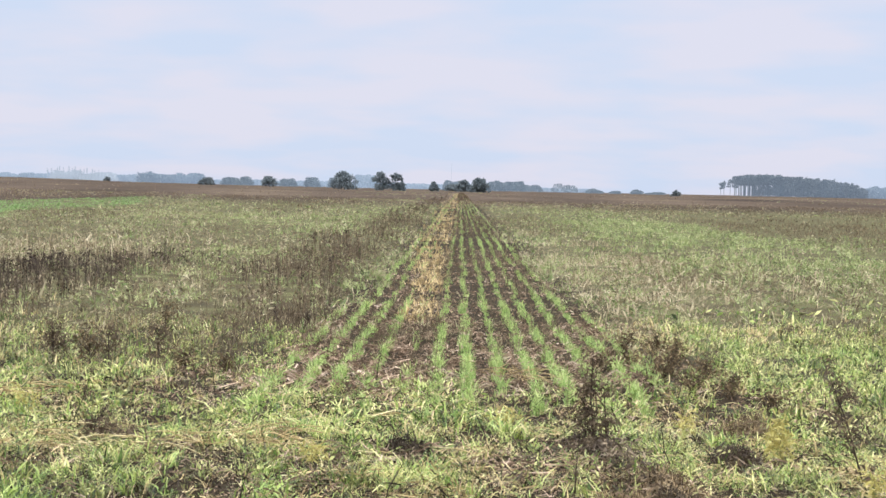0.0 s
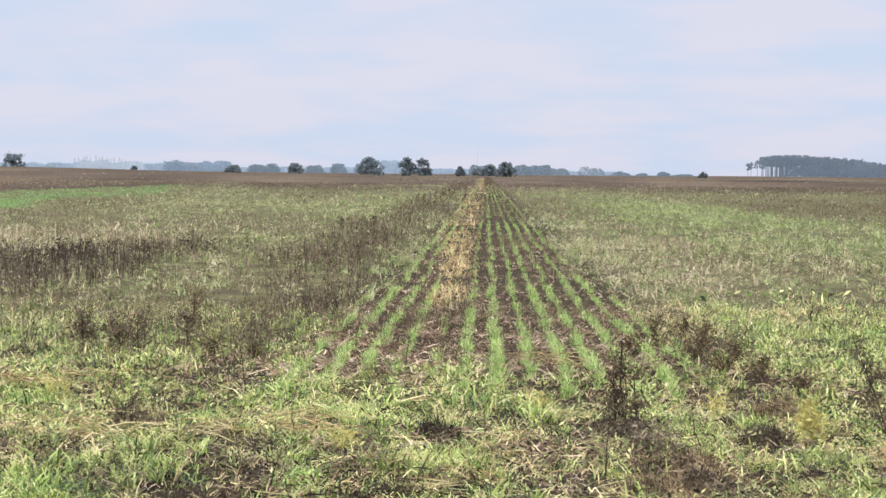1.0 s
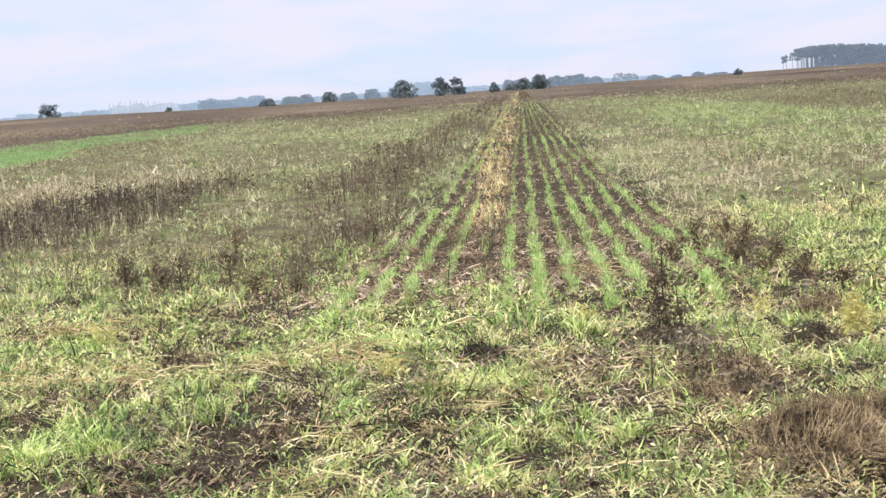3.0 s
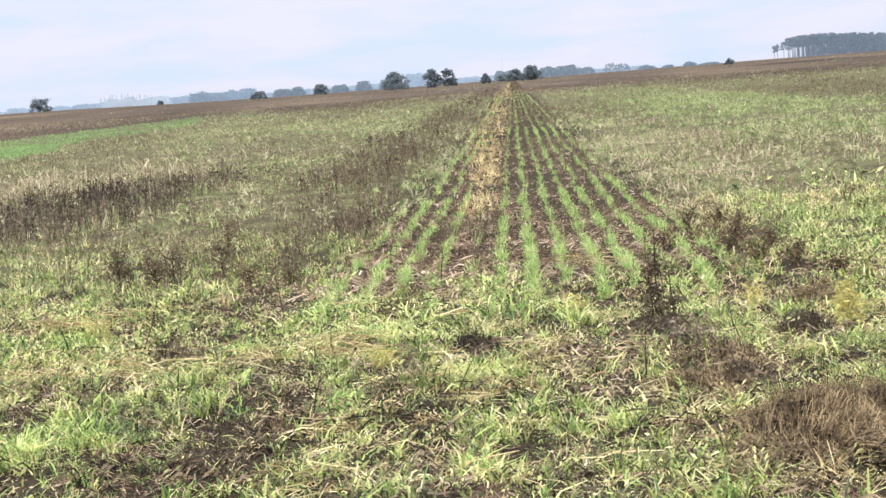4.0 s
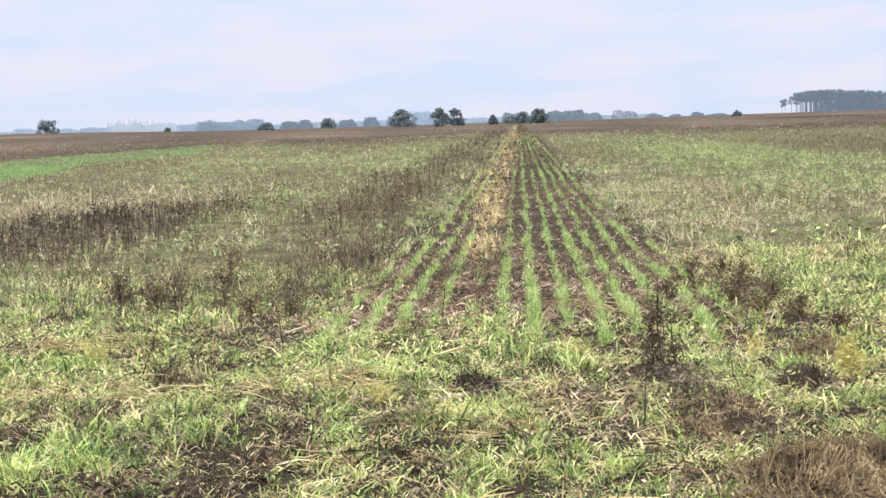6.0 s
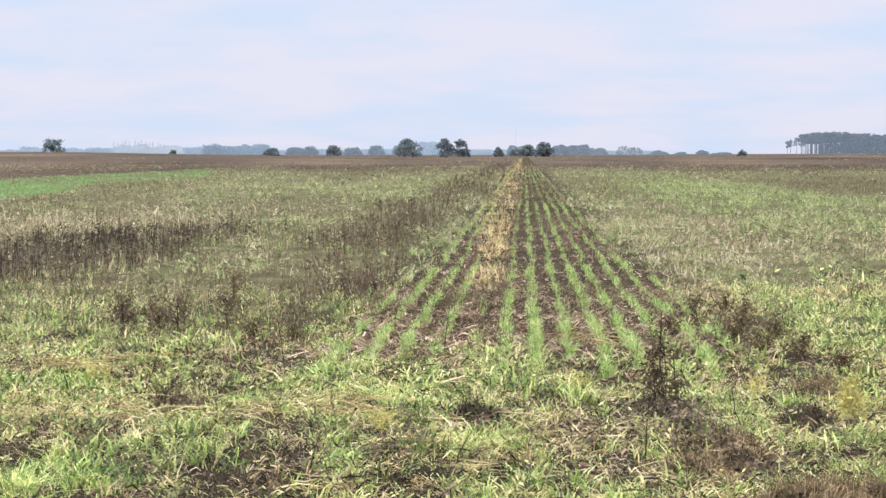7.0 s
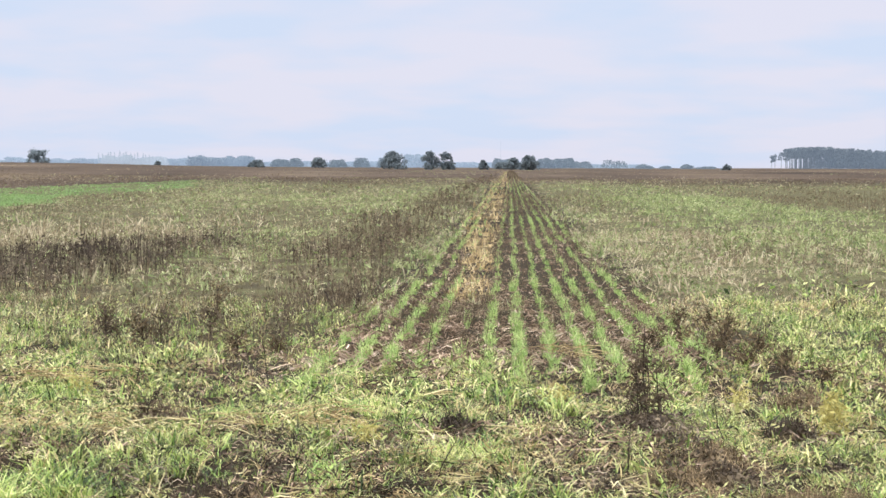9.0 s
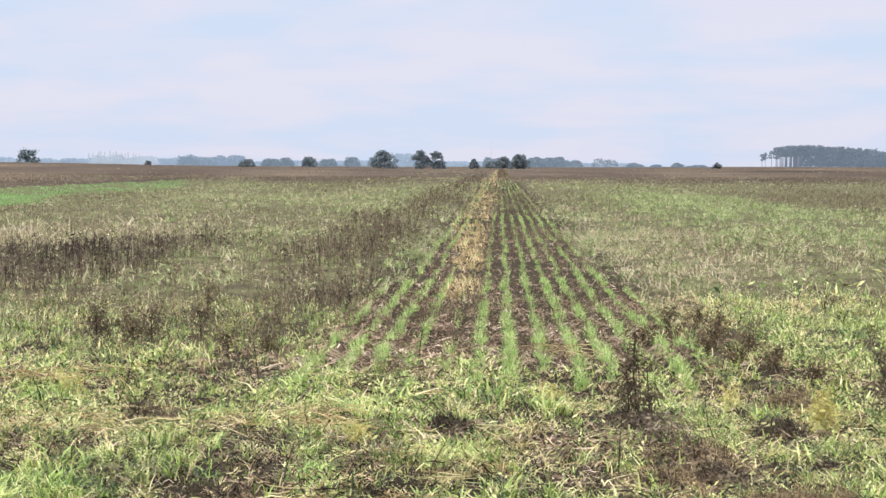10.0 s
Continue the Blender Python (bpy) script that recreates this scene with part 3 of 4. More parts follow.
        grass_w = near_head * (0.27 + 0.50 * band(y, 11.2, 14.4, 0.8) * smooth(p2, 0.35, 0.6) + 0.62 * smooth(p1, 0.45, 0.60)) + field * (0.14 + 0.25 * smooth(p1, 0.45, 0.6) + 0.15 * smooth(x, 2, 5) * (1 - c["tan_right"]) + 0.40 * smooth(1 - c["wide"], 0.48, 0.62) + 0.9 * c["left_green"] * smooth(p3, 0.35, 0.52) + 1.2 * c["right_lush"] * smooth(p1, 0.25, 0.55) + 0.45 * band(x, -9.0, -3.0, 0.5) * band(y, 15.0, 24.0, 1.5) * smooth(p3, 0.38, 0.55) + 9.0 * c["green_strip"] + 2.2 * c["right_green"]) * (1 - 0.4 * c["brown_left"])
        grass_w = grass_w * (1 - 0.96 * c["brown_far"])
        olive_w = near_head * (0.24 + 0.5 * fine) + field * (0.40 + 0.28 * fine) * (1 - 0.5 * c["right_green"]) * (1 - 0.7 * c["tan_right"]) * (1 - 0.68 * c["brown_left"]) * (1 - 0.95 * c["green_strip"]) * (1 - 0.8 * c["brown_far"] * (0.6 + 0.4 * smooth(c["wide"], 0.4, 0.55))) * (1 - 0.55 * smooth(c["wide"], 0.48, 0.60) * smooth(y, 30, 60)) + 0.03 * inrows
        straw_w = head * (1 - 0.6 * c["right_lush"]) * (0.08 + 0.32 * smooth(p2, 0.45, 0.60)) * (1 - 0.5 * bare) * (1 - 0.25 * close) * (1 - 0.8 * worn) + field * (1 - 0.8 * c["right_lush"]) * (1 - 0.5 * smooth(y, 40, 60)) * (0.07 + 0.03 * smooth(x, 1.5, 4) + 1.1 * c["tan_right"] + 0.4 * c["pale_left"] + 0.12 * smooth(p2, 0.5, 0.6)) * (1 - 0.65 * c["brown_left"]) * (1 - 0.97 * c["green_strip"]) * (1 - 0.9 * c["brown_far"] * smooth(c["wide"], 0.40, 0.52))
        golden = band(x + 0.25 * (p4 - 0.5), -0.60 - 0.65 * smooth(y, 27, 55), -0.30, 0.07) * smooth(y + 9 * (p1 - 0.5), 21.5, 26)
        ochre_w = inrows * golden * (0.55 + 0.9 * smooth(p1, 0.38, 0.55) + 1.2 * smooth(y, 60, 120)) * (1 - 0.35 * smooth(-x, 0.65, 0.9))
        litter_w = inrows * (0.16 + 0.30 * fine + 0.75 * band(y + 3 * (p5 - 0.5), 13, 17.5, 1.0)) * (1 - smooth(y, 40, 90)) + 0.6 * bare + 1.2 * c["row_ends"] + 0.8 * c["right_edge"]
        row_brown = inrows * (0.9 * smooth(y, 24, 70) * (0.4 + 0.6 * smooth(p2, 0.4, 0.6)) + 0.5 * band(x, -0.46, -0.12, 0.05) * band(y, 14.5, 80, 2) * smooth(p2, 0.25, 0.5) + 0.40 + 0.45 * smooth(p5, 0.45, 0.6)) + 0.35 * c["row_ends"]
        litter_w, row_brown = litter_w * (1 - 0.7 * golden), row_brown * (1 - 0.6 * golden)
        total = brown_w + grass_w + olive_w + straw_w + ochre_w + litter_w + row_brown
        u = rng.uniform(0, 1, len(x)) * np.maximum(1.0, total * 1.08)
        # plants crowd into clumps with dark gaps between them
        crowd = patchy(x, y * 0.4, (0.14, 0.2, 0.32, 0.6, 1.5, 5.0)[lv], 19)
        size = rng.uniform(0.7, 1.3, len(x)) * (0.62 + (0.55 if lv < 2 else 0.85) * smooth(crowd, 0.40, 0.66))
        u = np.where(rng.uniform(0, 1, len(x)) < np.maximum((0.15 if lv < 1 else 0.25) + 0.80 * smooth(crowd, 0.36, 0.50), c["green_strip"]), u, 99.0)
        big = np.where(rng.uniform(0, 1, len(x)) < 0.16, 1.4, 1.0) if lv > 1 else np.ones(len(x))
        fresh = rng.uniform(0, 1, len(x)) > smooth(y + 6 * (p3 - 0.5) + 0.8 * smooth(-x, 1.0, 2.5) - 2.5 * smooth(x, 1.8, 2.6), 14.5, 24)
        edges = 0.0
        for w, what in ((brown_w, "b"), (grass_w, "g"), (olive_w, "o"), (straw_w, "s"), (ochre_w, "y"), (litter_w, "l"), (row_brown, "r")):
            m = (u >= edges) & (u < edges + w)
            edges = edges + w
            a = (x[m], y[m])
            if not len(a[0]):
                continue
            if what == "b":
                tall = 0.55 + 0.40 * c["brown_left"][m] + 0.25 * c["dark_patch"][m] - 0.30 * c["head"][m]
                tall = size[m] ** 0.5 * tall * (1 - 0.45 * np.clip(c["right_edge"][m], 0, 1))
                deep = rng.uniform(0, 1, len(tall)) < 0.60 * c["dark_patch"][m] + 0.36 * c["brown_left"][m]
                for grow, pick in ((umber, deep), (brown, ~deep)):
                    grow.sow(B, a[0][pick], a[1][pick], tall[pick])
            elif what == "g":
                lush = c["green_strip"][m] > 0.4
                strip.sow(G, a[0][lush], a[1][lush], size[m][lush])
                for grow, pick in ((grass, fresh[m] & ~lush), (sward, ~fresh[m] & ~lush)):
                    grow.sow(G if lv < 1 else G + L[:3] if lv < 2 else G + L, a[0][pick], a[1][pick], (size * big)[m][pick] * (1 - 0.15 * c["right_lush"][m][pick]))
            elif what == "o":
                for grow, pick in ((olive, fresh[m]), (meadow, ~fresh[m])):
                    grow.sow(L + G if lv < 2 else L + G[:3], a[0][pick], a[1][pick], (size * big)[m][pick])
            elif what == "s":
                near = c["head"][m] > 0.5
                straw.sow(S, a[0][near], a[1][near], size[m][near])
                near |= (lv > 2) & (rng.uniform(0, 1, len(near)) < 0.5)
                (straw if lv < 2 else pale).sow(T, a[0][~near], a[1][~near], size[m][~near] * (1 + 0.5 * c["dark_patch"][m][~near] + 0.7 * c["pale_left"][m][~near] * (1 - smooth(a[1][~near], 46, 60))))
            elif what == "y":
                ochre.sow(T + G, *a, size[m] * 1.0)
            elif what == "l":
                thin = rng.uniform(0, 1, len(a[0])) > 0.5 * np.clip(bare[m] * close[m] * 1.5, 0, 1)
                litter.sow(C if lv > 1 else C + K, a[0][thin], a[1][thin], size[m][thin])
                rot = (bare[m] > 0.3) & (rng.uniform(0, 1, len(a[0])) < 0.5 + 0.5 * close[m])
                dark.sow(C + L + G[:5], a[0][rot], a[1][rot], size[m][rot] * 0.9)
            elif what == "r":
                brown.sow(B, *a, size[m] * (0.45 + 0.15 * smooth(y[m], 24, 50)))
    # the golden line runs on to the horizon, with brown weeds beside it
    y = rng.uniform(230, 650, 320)
    ochre.sow(T + G, rng.uniform(-0.9, -0.4, len(y)), y, rng.uniform(0.6, 1.0, len(y)) * 0.8)
    y = rng.uniform(230, 720, 900)
    brown.sow(B, rng.uniform(-0.3, 1.6, len(y)), y, rng.uniform(0.5, 0.9, len(y)))
    curls = kinds(lambda r: grass_tuft(r, 4, 0.055, 0.006, 0.03, 2, 2.2), 12, 90) + kinds(lambda r: lying_straw(r, 4, 0.07, 0.006, 0.04), 8, 91)
    x, y = spread_points(5.2, 15.5, 185)
    c = cover(x, y)
    m = rng.uniform(0, 1, len(x)) < c["head"] * (0.35 + 0.65 * smooth(c["p2"], 0.4, 0.6))
    half = rng.uniform(0, 1, len(x)) < 0.5
    green = m & half & (rng.uniform(0, 1, len(x)) < 0.55)
    olive.sow(curls, x[green], y[green], rng.uniform(0.7, 1.4, int(green.sum())))
    half = half & ~green
    straw.sow(curls, x[m & half], y[m & half], rng.uniform(0.7, 1.3, int((m & half).sum())))
    black = m & (rng.uniform(0, 1, len(x)) < 0.50 + 0.22 * (1 - smooth(y, 8.0, 10.0)))
    m = m & ~black & ~green
    dark.sow(curls, x[black], y[black], rng.uniform(0.8, 1.5, int(black.sum())))
    litter.sow(curls, x[m & ~half], y[m & ~half], rng.uniform(0.7, 1.3, int((m & ~half).sum())))
    # black crumbs and shrivelled leaves over the trampled soil
    rot_bits = kinds(lambda r: crumbs(r, 9, 0.022, 0.045), 8, 97) + kinds(lambda r: leafy_weed(r, 6, 0.026, 0.03, 0.035), 6, 98)
    x, y = spread_points(6.4, 12.0, 150)
    m = rng.uniform(0, 1, len(x)) < 0.7 * np.maximum(patches(x, y, WORN, patchy(x, y, 0.3, 8)), patches(x, y, [(sx, sy, sr, sr + 0.2) for sx, sy, sr in SPOTS], patchy(x, y, 0.3, 8)))
    m |= rng.uniform(0, 1, len(x)) < 0.28
    pale_bit = rng.uniform(0, 1, len(x)) < 0.3
    for grow, pick in ((dark, m & ~pale_bit), (litter, m & pale_bit)):
        grow.sow(rot_bits, x[pick], y[pick], rng.uniform(0.6, 1.3, int(pick.sum())))
    flakes = kinds(lambda r: crumbs(r, 7, 0.026, 0.07), 8, 94) + kinds(lambda r: lying_straw(r, 3, 0.09, 0.008, 0.05), 6, 95)
    for y0, y1, per, grow in ((13.4, 18, 30, 1.0), (18, 34, 4, 1.3)):
        x, y = spread_points(y0, y1, per)
        m = (rng.uniform(0, 1, len(x)) < cover(x, y)["inrows"]) & (np.abs(x) < 2)
        litter.sow(flakes, x[m], y[m], rng.uniform(0.7, 1.3, int(m.sum())) * grow)
    # rotten clumps and bleached tufts, singly over the headland and the nearer field
    clots = kinds(lambda r: leafy_weed(r, 9, 0.03, 0.05, 0.03), 8, 92) + kinds(lambda r: grass_tuft(r, 6, 0.09, 0.006, 0.03, 2, 1.2), 8, 96)
    tufts = kinds(lambda r: grass_tuft(r, 6, 0.12, 0.010, 0.03, 2, 1.2), 8, 93)
    for y0, y1, per, grow in ((5.2, 13.5, 16, 0.9), (13.5, 24, 4, 1.1), (24, 60, 1.6, 1.6)):
        x, y = spread_points(y0, y1, per)
        c = cover(x, y)
        m = rng.uniform(0, 1, len(x)) < (1 - c["inrows"]) * (0.25 + 0.75 * smooth(c["p5"], 0.42, 0.56))
        if y1 < 30:
            dark.sow(clots, x[m], y[m], rng.uniform(0.6, 1.4, int(m.sum())) * grow)
        x, y = spread_points(y0, y1, per * 0.7)
        c = cover(x, y)
        m = rng.uniform(0, 1, len(x)) < (1 - c["inrows"]) * (0.2 + 0.8 * smooth(c["p3"], 0.4, 0.55))
        (straw if y1 < 30 else pale).sow(tufts, x[m], y[m], rng.uniform(0.5, 1.2, int(m.sum())) * grow ** 0.7)
    grass.make("grass", M_GRASS, "bright green tufts of short fresh grass", "grass")
    olive.make("weeds", M_OLIVE, "low olive and yellowish broad-leaved weeds", "weeds")
    meadow.make("field_weeds", M_FIELD, "wide low carpet of dull olive weeds and old grass", "weeds")
    sward.make("field_grass", M_FGRASS, "patches of dull green grass among the field weeds", "grass")
    strip.make("cover_crop", M_STRIP, "long bright green strip of dense young crop", "crop")
    straw.make("straw", M_STRAW, "pale dry straw lying and standing in the field", "straw")
    pale.make("field_straw", M_FSTRAW, "weathered pale straw standing among the field weeds", "straw")
    brown.make("dead_stalks", M_BROWN, "thickets of brown withered weed stalks with seed heads", "dead weeds")
    umber.make("dead_stalks", M_UMBER, "dark umber thicket of withered weed stalks", "dead weeds")
    ochre.make("golden_stubble", M_OCHRE, "strip of golden dry stubble between the crop rows", "stubble")
    dark.make("rotten_leaves", M_DARK, "blackened rotten leaves on trampled bare spots", "litter")
    litter.make("plant_litter", M_LITTER, "pinkish chaff and broken leaves on bare soil", "litter")


grow_field()


def grow_surroundings():
    """The same rough headland, thinner, round and behind the viewer and out to both sides."""
    g, w, st, li = (Growth() for _ in range(4))
    G = kinds(lambda r: grass_tuft(r, 7, 0.10, 0.012, 0.035, 1, 0.8), 8, 81)
    S = kinds(lambda r: lying_straw(r, 4, 0.22, 0.007, 0.06), 8, 82)
    L = kinds(lambda r: grass_tuft(r, 6, 0.09, 0.012, 0.04, 1, 1.4), 8, 83)
    C = kinds(lambda r: crumbs(r, 8, 0.03, 0.08), 6, 84)
    n = 24000
    x, y = rng.uniform(-13, 13, n), rng.uniform(-9, 22, n)
    near = np.exp(-np.hypot(x, y - 4) / 9)
    free = ((x < -0.33 * y - 1.2) | (x > 0.29 * y + 1.2) | (y < 5.2)) & (np.hypot(x, y) > 0.5) & (rng.uniform(0, 1, n) < 2.2 * near)
    x, y = x[free], y[free]
    p, q, u = patchy(x, y, 0.6, 1), patchy(x, y, 0.5, 2), rng.uniform(0, 1, len(x))
    a = u < 0.2 + 0.5 * smooth(p, 0.42, 0.6)
    b = ~a & (rng.uniform(0, 1, len(x)) < 0.4)
    d = ~a & ~b & (q > 0.5)
    e = ~a & ~b & ~d
    for grow, sprigs, m in ((g, G, a), (w, L, b), (st, S, d), (li, C, e)):
        grow.sow(sprigs, x[m], y[m], rng.uniform(0.7, 1.3, int(m.sum())))
    g.make("grass", M_GRASS, "scattered green tufts of short grass on the headland", "grass")
    w.make("weeds", M_OLIVE, "scattered low olive weeds on the headland", "weeds")
    st.make("straw", M_STRAW, "scattered pale straw on the headland", "straw")
    li.make("plant_litter", M_LITTER, "scattered chaff and broken leaves on soil", "litter")


grow_surroundings()


# ---- drilled crop rows ----
def build_rows():
    plants = kinds(lambda r: grass_tuft(r, 6, 0.115, 0.0095, 0.012, 2, 0.6), 10, 70)
    mids = kinds(lambda r: grass_tuft(r, 5, 0.115, 0.015, 0.022, 1, 0.5), 8, 71)
    fars = kinds(lambda r: grass_tuft(r, 4, 0.12, 0.03, 0.05, 1, 0.5), 8, 72)
    farthest = kinds(lambda r: grass_tuft(r, 5, 0.13, 0.06, 0.12, 1, 0.5), 8, 74)
    singles = [mesh_of("seedling", *a, M_CROP) for a in kinds(lambda r: grass_tuft(r, 9, 0.135, 0.0095, 0.016, 2, 0.7), 8, 73)]
    for k, rx in enumerate(ROW_X):
        row = thing("crop_row", rx, 14.0, "straight row of young green cereal seedlings in soil", "crop row", "drilled crop rows")
        g = Growth()
        thin = (0.4, 0.85, 0.75, 0.5, 0.15, 0.55, 0.95, 0.5, 1.05, 0.75, 0.8, 0.95, 0.45)[k]
        start = 12.9 + 1.8 * ((k * 7) % 5) / 5
        last = 24 if k in (0, 12) else 620
        for y0, y1, step, set_ in ((start, 26, 0.015, plants), (26, 60, 0.042, mids), (60, 190, 0.22, fars), (190, 620, 2.0, farthest)):
            y = np.arange(y0, max(y0, min(y1, last)), step / thin)
            if not len(y):
                continue
            y = y + rng.uniform(-step, step, len(y))
            keep = noise2(y * 0 + k * 9.0, y, 0.7, 21 + k) + 0.25 * rng.uniform(-1, 1, len(y)) > 0.25 + 0.08 * smooth(y, 17, 22) + 0.14 * smooth(y, 26, 80) + 0.16 * smooth(y, 70, 140) + 0.3 * (noise2(y * 0 + k * 3.0, y, 2.5, 77 + k) - 0.5) + 0.35 * (noise2(y * 0 + k * 5.0, y, 0.12, 87 + k) - 0.5) + (0.3 * smooth(y, 24, 34) if -0.8 < rx < -0.3 else 0)
            y = y[keep]
            x = rx + rng.normal(0, 0.020, len(y)) + 0.07 * (noise2(y * 0, y, 1.5, 31 + k) - 0.5)
            g.sow(set_, x - rx, y - 14.0, (0.82 - 0.06 * smooth(y, 16, 20)) * (0.45 + 0.85 * noise2(y * 0 + k * 7.0, y, 0.3, 97 + k)) * rng.uniform(0.6, 1.2, len(y)), x0=rx, y0=14.0, z0=row.location.z)
        y = np.arange(start - 0.5, 15.6, 0.028 / thin)
        y = y[noise2(y * 0 + k * 4.0, y, 0.25, 51 + k) > 0.42]
        g.sow(plants, rng.normal(0, 0.03, len(y)), y - 14.0, rng.uniform(0.5, 1.15, len(y)), x0=rx, y0=14.0, z0=row.location.z)
        rest = g.make("row_growth", M_CROP, "", "", kind="stuff")
        rest.parent = row
        for n in range(26 if thin > 0.3 else 6):
            y = start + 0.1 + n * 0.3 + rng.uniform(-0.1, 0.1)
            x = rx + rng.normal(0, 0.02)
            ob = new("seedling", singles[int(rng.integers(0, 8))])
            ob.parent = row
            ob.location = (x - rx, y - 14.0, float(rise(x, y)) - row.location.z - 0.004)
            ob.rotation_euler = (0, 0, float(rng.uniform(0, 6.28)))
            ob.scale = (0.85, 0.85, float(rng.uniform(0.55, 0.95)))


build_rows()


# ---- single plants of the headland ----
def branching(r, h, w, shoots, twigs, spread, lean=(0, 0)):
    """Stem and shoots of a tall withered weed."""
    s = Sprig()
    top = Vector((lean[0], lean[1], h))
    pts = [Vector((0, 0, 0)), top * 0.5 + Vector((r.uniform(-0.03, 0.03), r.uniform(-0.03, 0.03), 0)), top]
    s.rod(pts[0], pts[1], w, w * 0.8).rod(pts[1], pts[2], w * 0.8, w * 0.35)
    tips = [top]
    for _ in range(shoots):
        t = r.uniform(0.02, 0.92)
        p = top * t
        a = r.uniform(0, 6.283)
        n = spread * r.uniform(0.5, 1.2) * (1.1 - 0.6 * t)
        q = p + Vector((math.cos(a) * n, math.sin(a) * n, n * r.uniform(0.3, 1.4)))
        s.rod(p, q, w * 0.5, w * 0.25)
        tips.append(q)
        for _ in range(twigs):
            m = p + (q - p) * r.uniform(0.3, 1.0)
            e = m + Vector((r.gauss(0, 1), r.gauss(0, 1), r.gauss(0.5, 0.7))) * n * 0.3
            s.strip([m, e], (w * 0.25, w * 0.15), (r.uniform(-1, 1), r.uniform(-1, 1), 0.3))
            tips.append(e)
    return s, tips


def leaves_at(r, tips, per, size, scatter):
    s = Sprig()
    for p in tips:
        for _ in range(per):
            o = Vector((r.gauss(0, scatter), r.gauss(0, scatter), r.gauss(0, scatter)))
            if (p + o).z > 0.0:
                s.leaf(p + o, (r.uniform(-1, 1), r.uniform(-1, 1), r.uniform(-1, 0.8)), size * r.uniform(0.6, 1.6), size * r.uniform(0.15, 0.35), r)
    return s


def dead_weed(x, y, h, spread, shoots, seed, label, leaf_mat, leaf=0.03, per=3, lean=(0, 0), name="dead_weed"):
    r = random.Random(seed)
    root = thing(name, x, y, label, "dead weed")
    s, tips = branching(r, h, 0.014, shoots, 4, spread, lean)
    part("stem", s.arrays(), M_UMBER, root)
    part("withered_leaves", leaves_at(r, tips, per, leaf, 0.02).arrays(), leaf_mat, root)
    return root


def hair_tuft(x, y, rx, ry, h, blades, seed, label, mat, name="dead_grass_tussock", flow=(0.0, 0.0), w=0.004, core=None, long=1.0):
    """A collapsed tussock: hundreds of fine dry blades tangled over a matted core."""
    r = random.Random(seed)
    root = thing(name, x, y, label, "dead grass")

    def dome(px, py):
        edge = 1 + 0.35 * math.sin(3 * math.atan2(py, px) + seed) + 0.2 * math.sin(7 * math.atan2(py, px) + 2 * seed)
        k = math.hypot(px / rx, py / ry) / max(0.5, edge)
        return h * max(0.0, 1 - k * k) * (0.75 + 0.5 * float(noise2(px, py, 0.09, seed)))

    s = Sprig()
    for _ in range(blades):
        a, k = r.uniform(0, 6.283), math.sqrt(r.random()) * 1.15
        px, py = math.cos(a) * k * rx, math.sin(a) * k * ry
        d = Vector((0.6 * math.cos(a) * k + flow[0] + r.gauss(0, 0.75), 0.6 * math.sin(a) * k + flow[1] + r.gauss(0, 0.75), 0)).normalized()
        n = r.uniform(0.05, 0.16) * long
        z = dome(px, py)
        p = [Vector((px, py, max(0.006, z * r.uniform(0.5, 1.0))))]
        for t in (0.5, 1.0):
            q = p[0] + d * n * t
            p.append(Vector((q.x, q.y, max(0.006, dome(q.x, q.y) * r.uniform(0.8, 1.15) + r.gauss(0.012, 0.02)))))
        s.strip(p, (w, w * 0.9, 0), (-d.y + 0.001, d.x, r.uniform(-0.8, 0.8)))
    part("blade_mat", s.arrays(), mat, root, kind="stuff")
    m = Sprig()
    for _ in range(blades):
        a, k = r.uniform(0, 6.283), math.sqrt(r.random())
        px, py = math.cos(a) * k * rx, math.sin(a) * k * ry
        m.leaf((px, py, max(0.004, dome(px, py) * r.uniform(0.2, 0.85))), (r.uniform(-1, 1), r.uniform(-1, 1), r.uniform(-0.4, 0.5)), 0.045, 0.018, r)
    part("matted_core", m.arrays(), core or (M_DARK if mat is M_DARK else M_BROWN), root, kind="stuff")
    return root


def straw_bundle(x, y, length, depth, stalks, turn, seed, label, mat=M_STRAW, w=0.0065, high=0.14):
    """Long stalks fallen loosely together, bent and crossing."""
    r = random.Random(seed)
    s = Sprig()
    for _ in range(stalks):
        a = turn + r.gauss(0, 0.55)
        n = min(length, 0.6) * r.uniform(0.3, 0.9)
        k = r.uniform(-0.5, 0.5) * length
        p = Vector((k * math.cos(turn) + r.gauss(0, depth), k * math.sin(turn) + r.gauss(0, depth * 2), r.uniform(0.05, high)))
        for step in range(4):
            q = p + Vector((math.cos(a), math.sin(a), 0)) * n / 4
            q.z = min(high + 0.02, max(0.02, p.z + r.gauss(-0.004, 0.018)))
            s.rod(p, q, w, w * 0.9)
            p, a = q, a + r.gauss(0, 0.38)
    ob = new("straw_bundle", mesh_of("straw_bundle", *s.arrays(), mat))
    ob.location = (x, y, float(rise(x, y)))
    return tagged(ob, label, "straw", "fallen straw", "stuff")


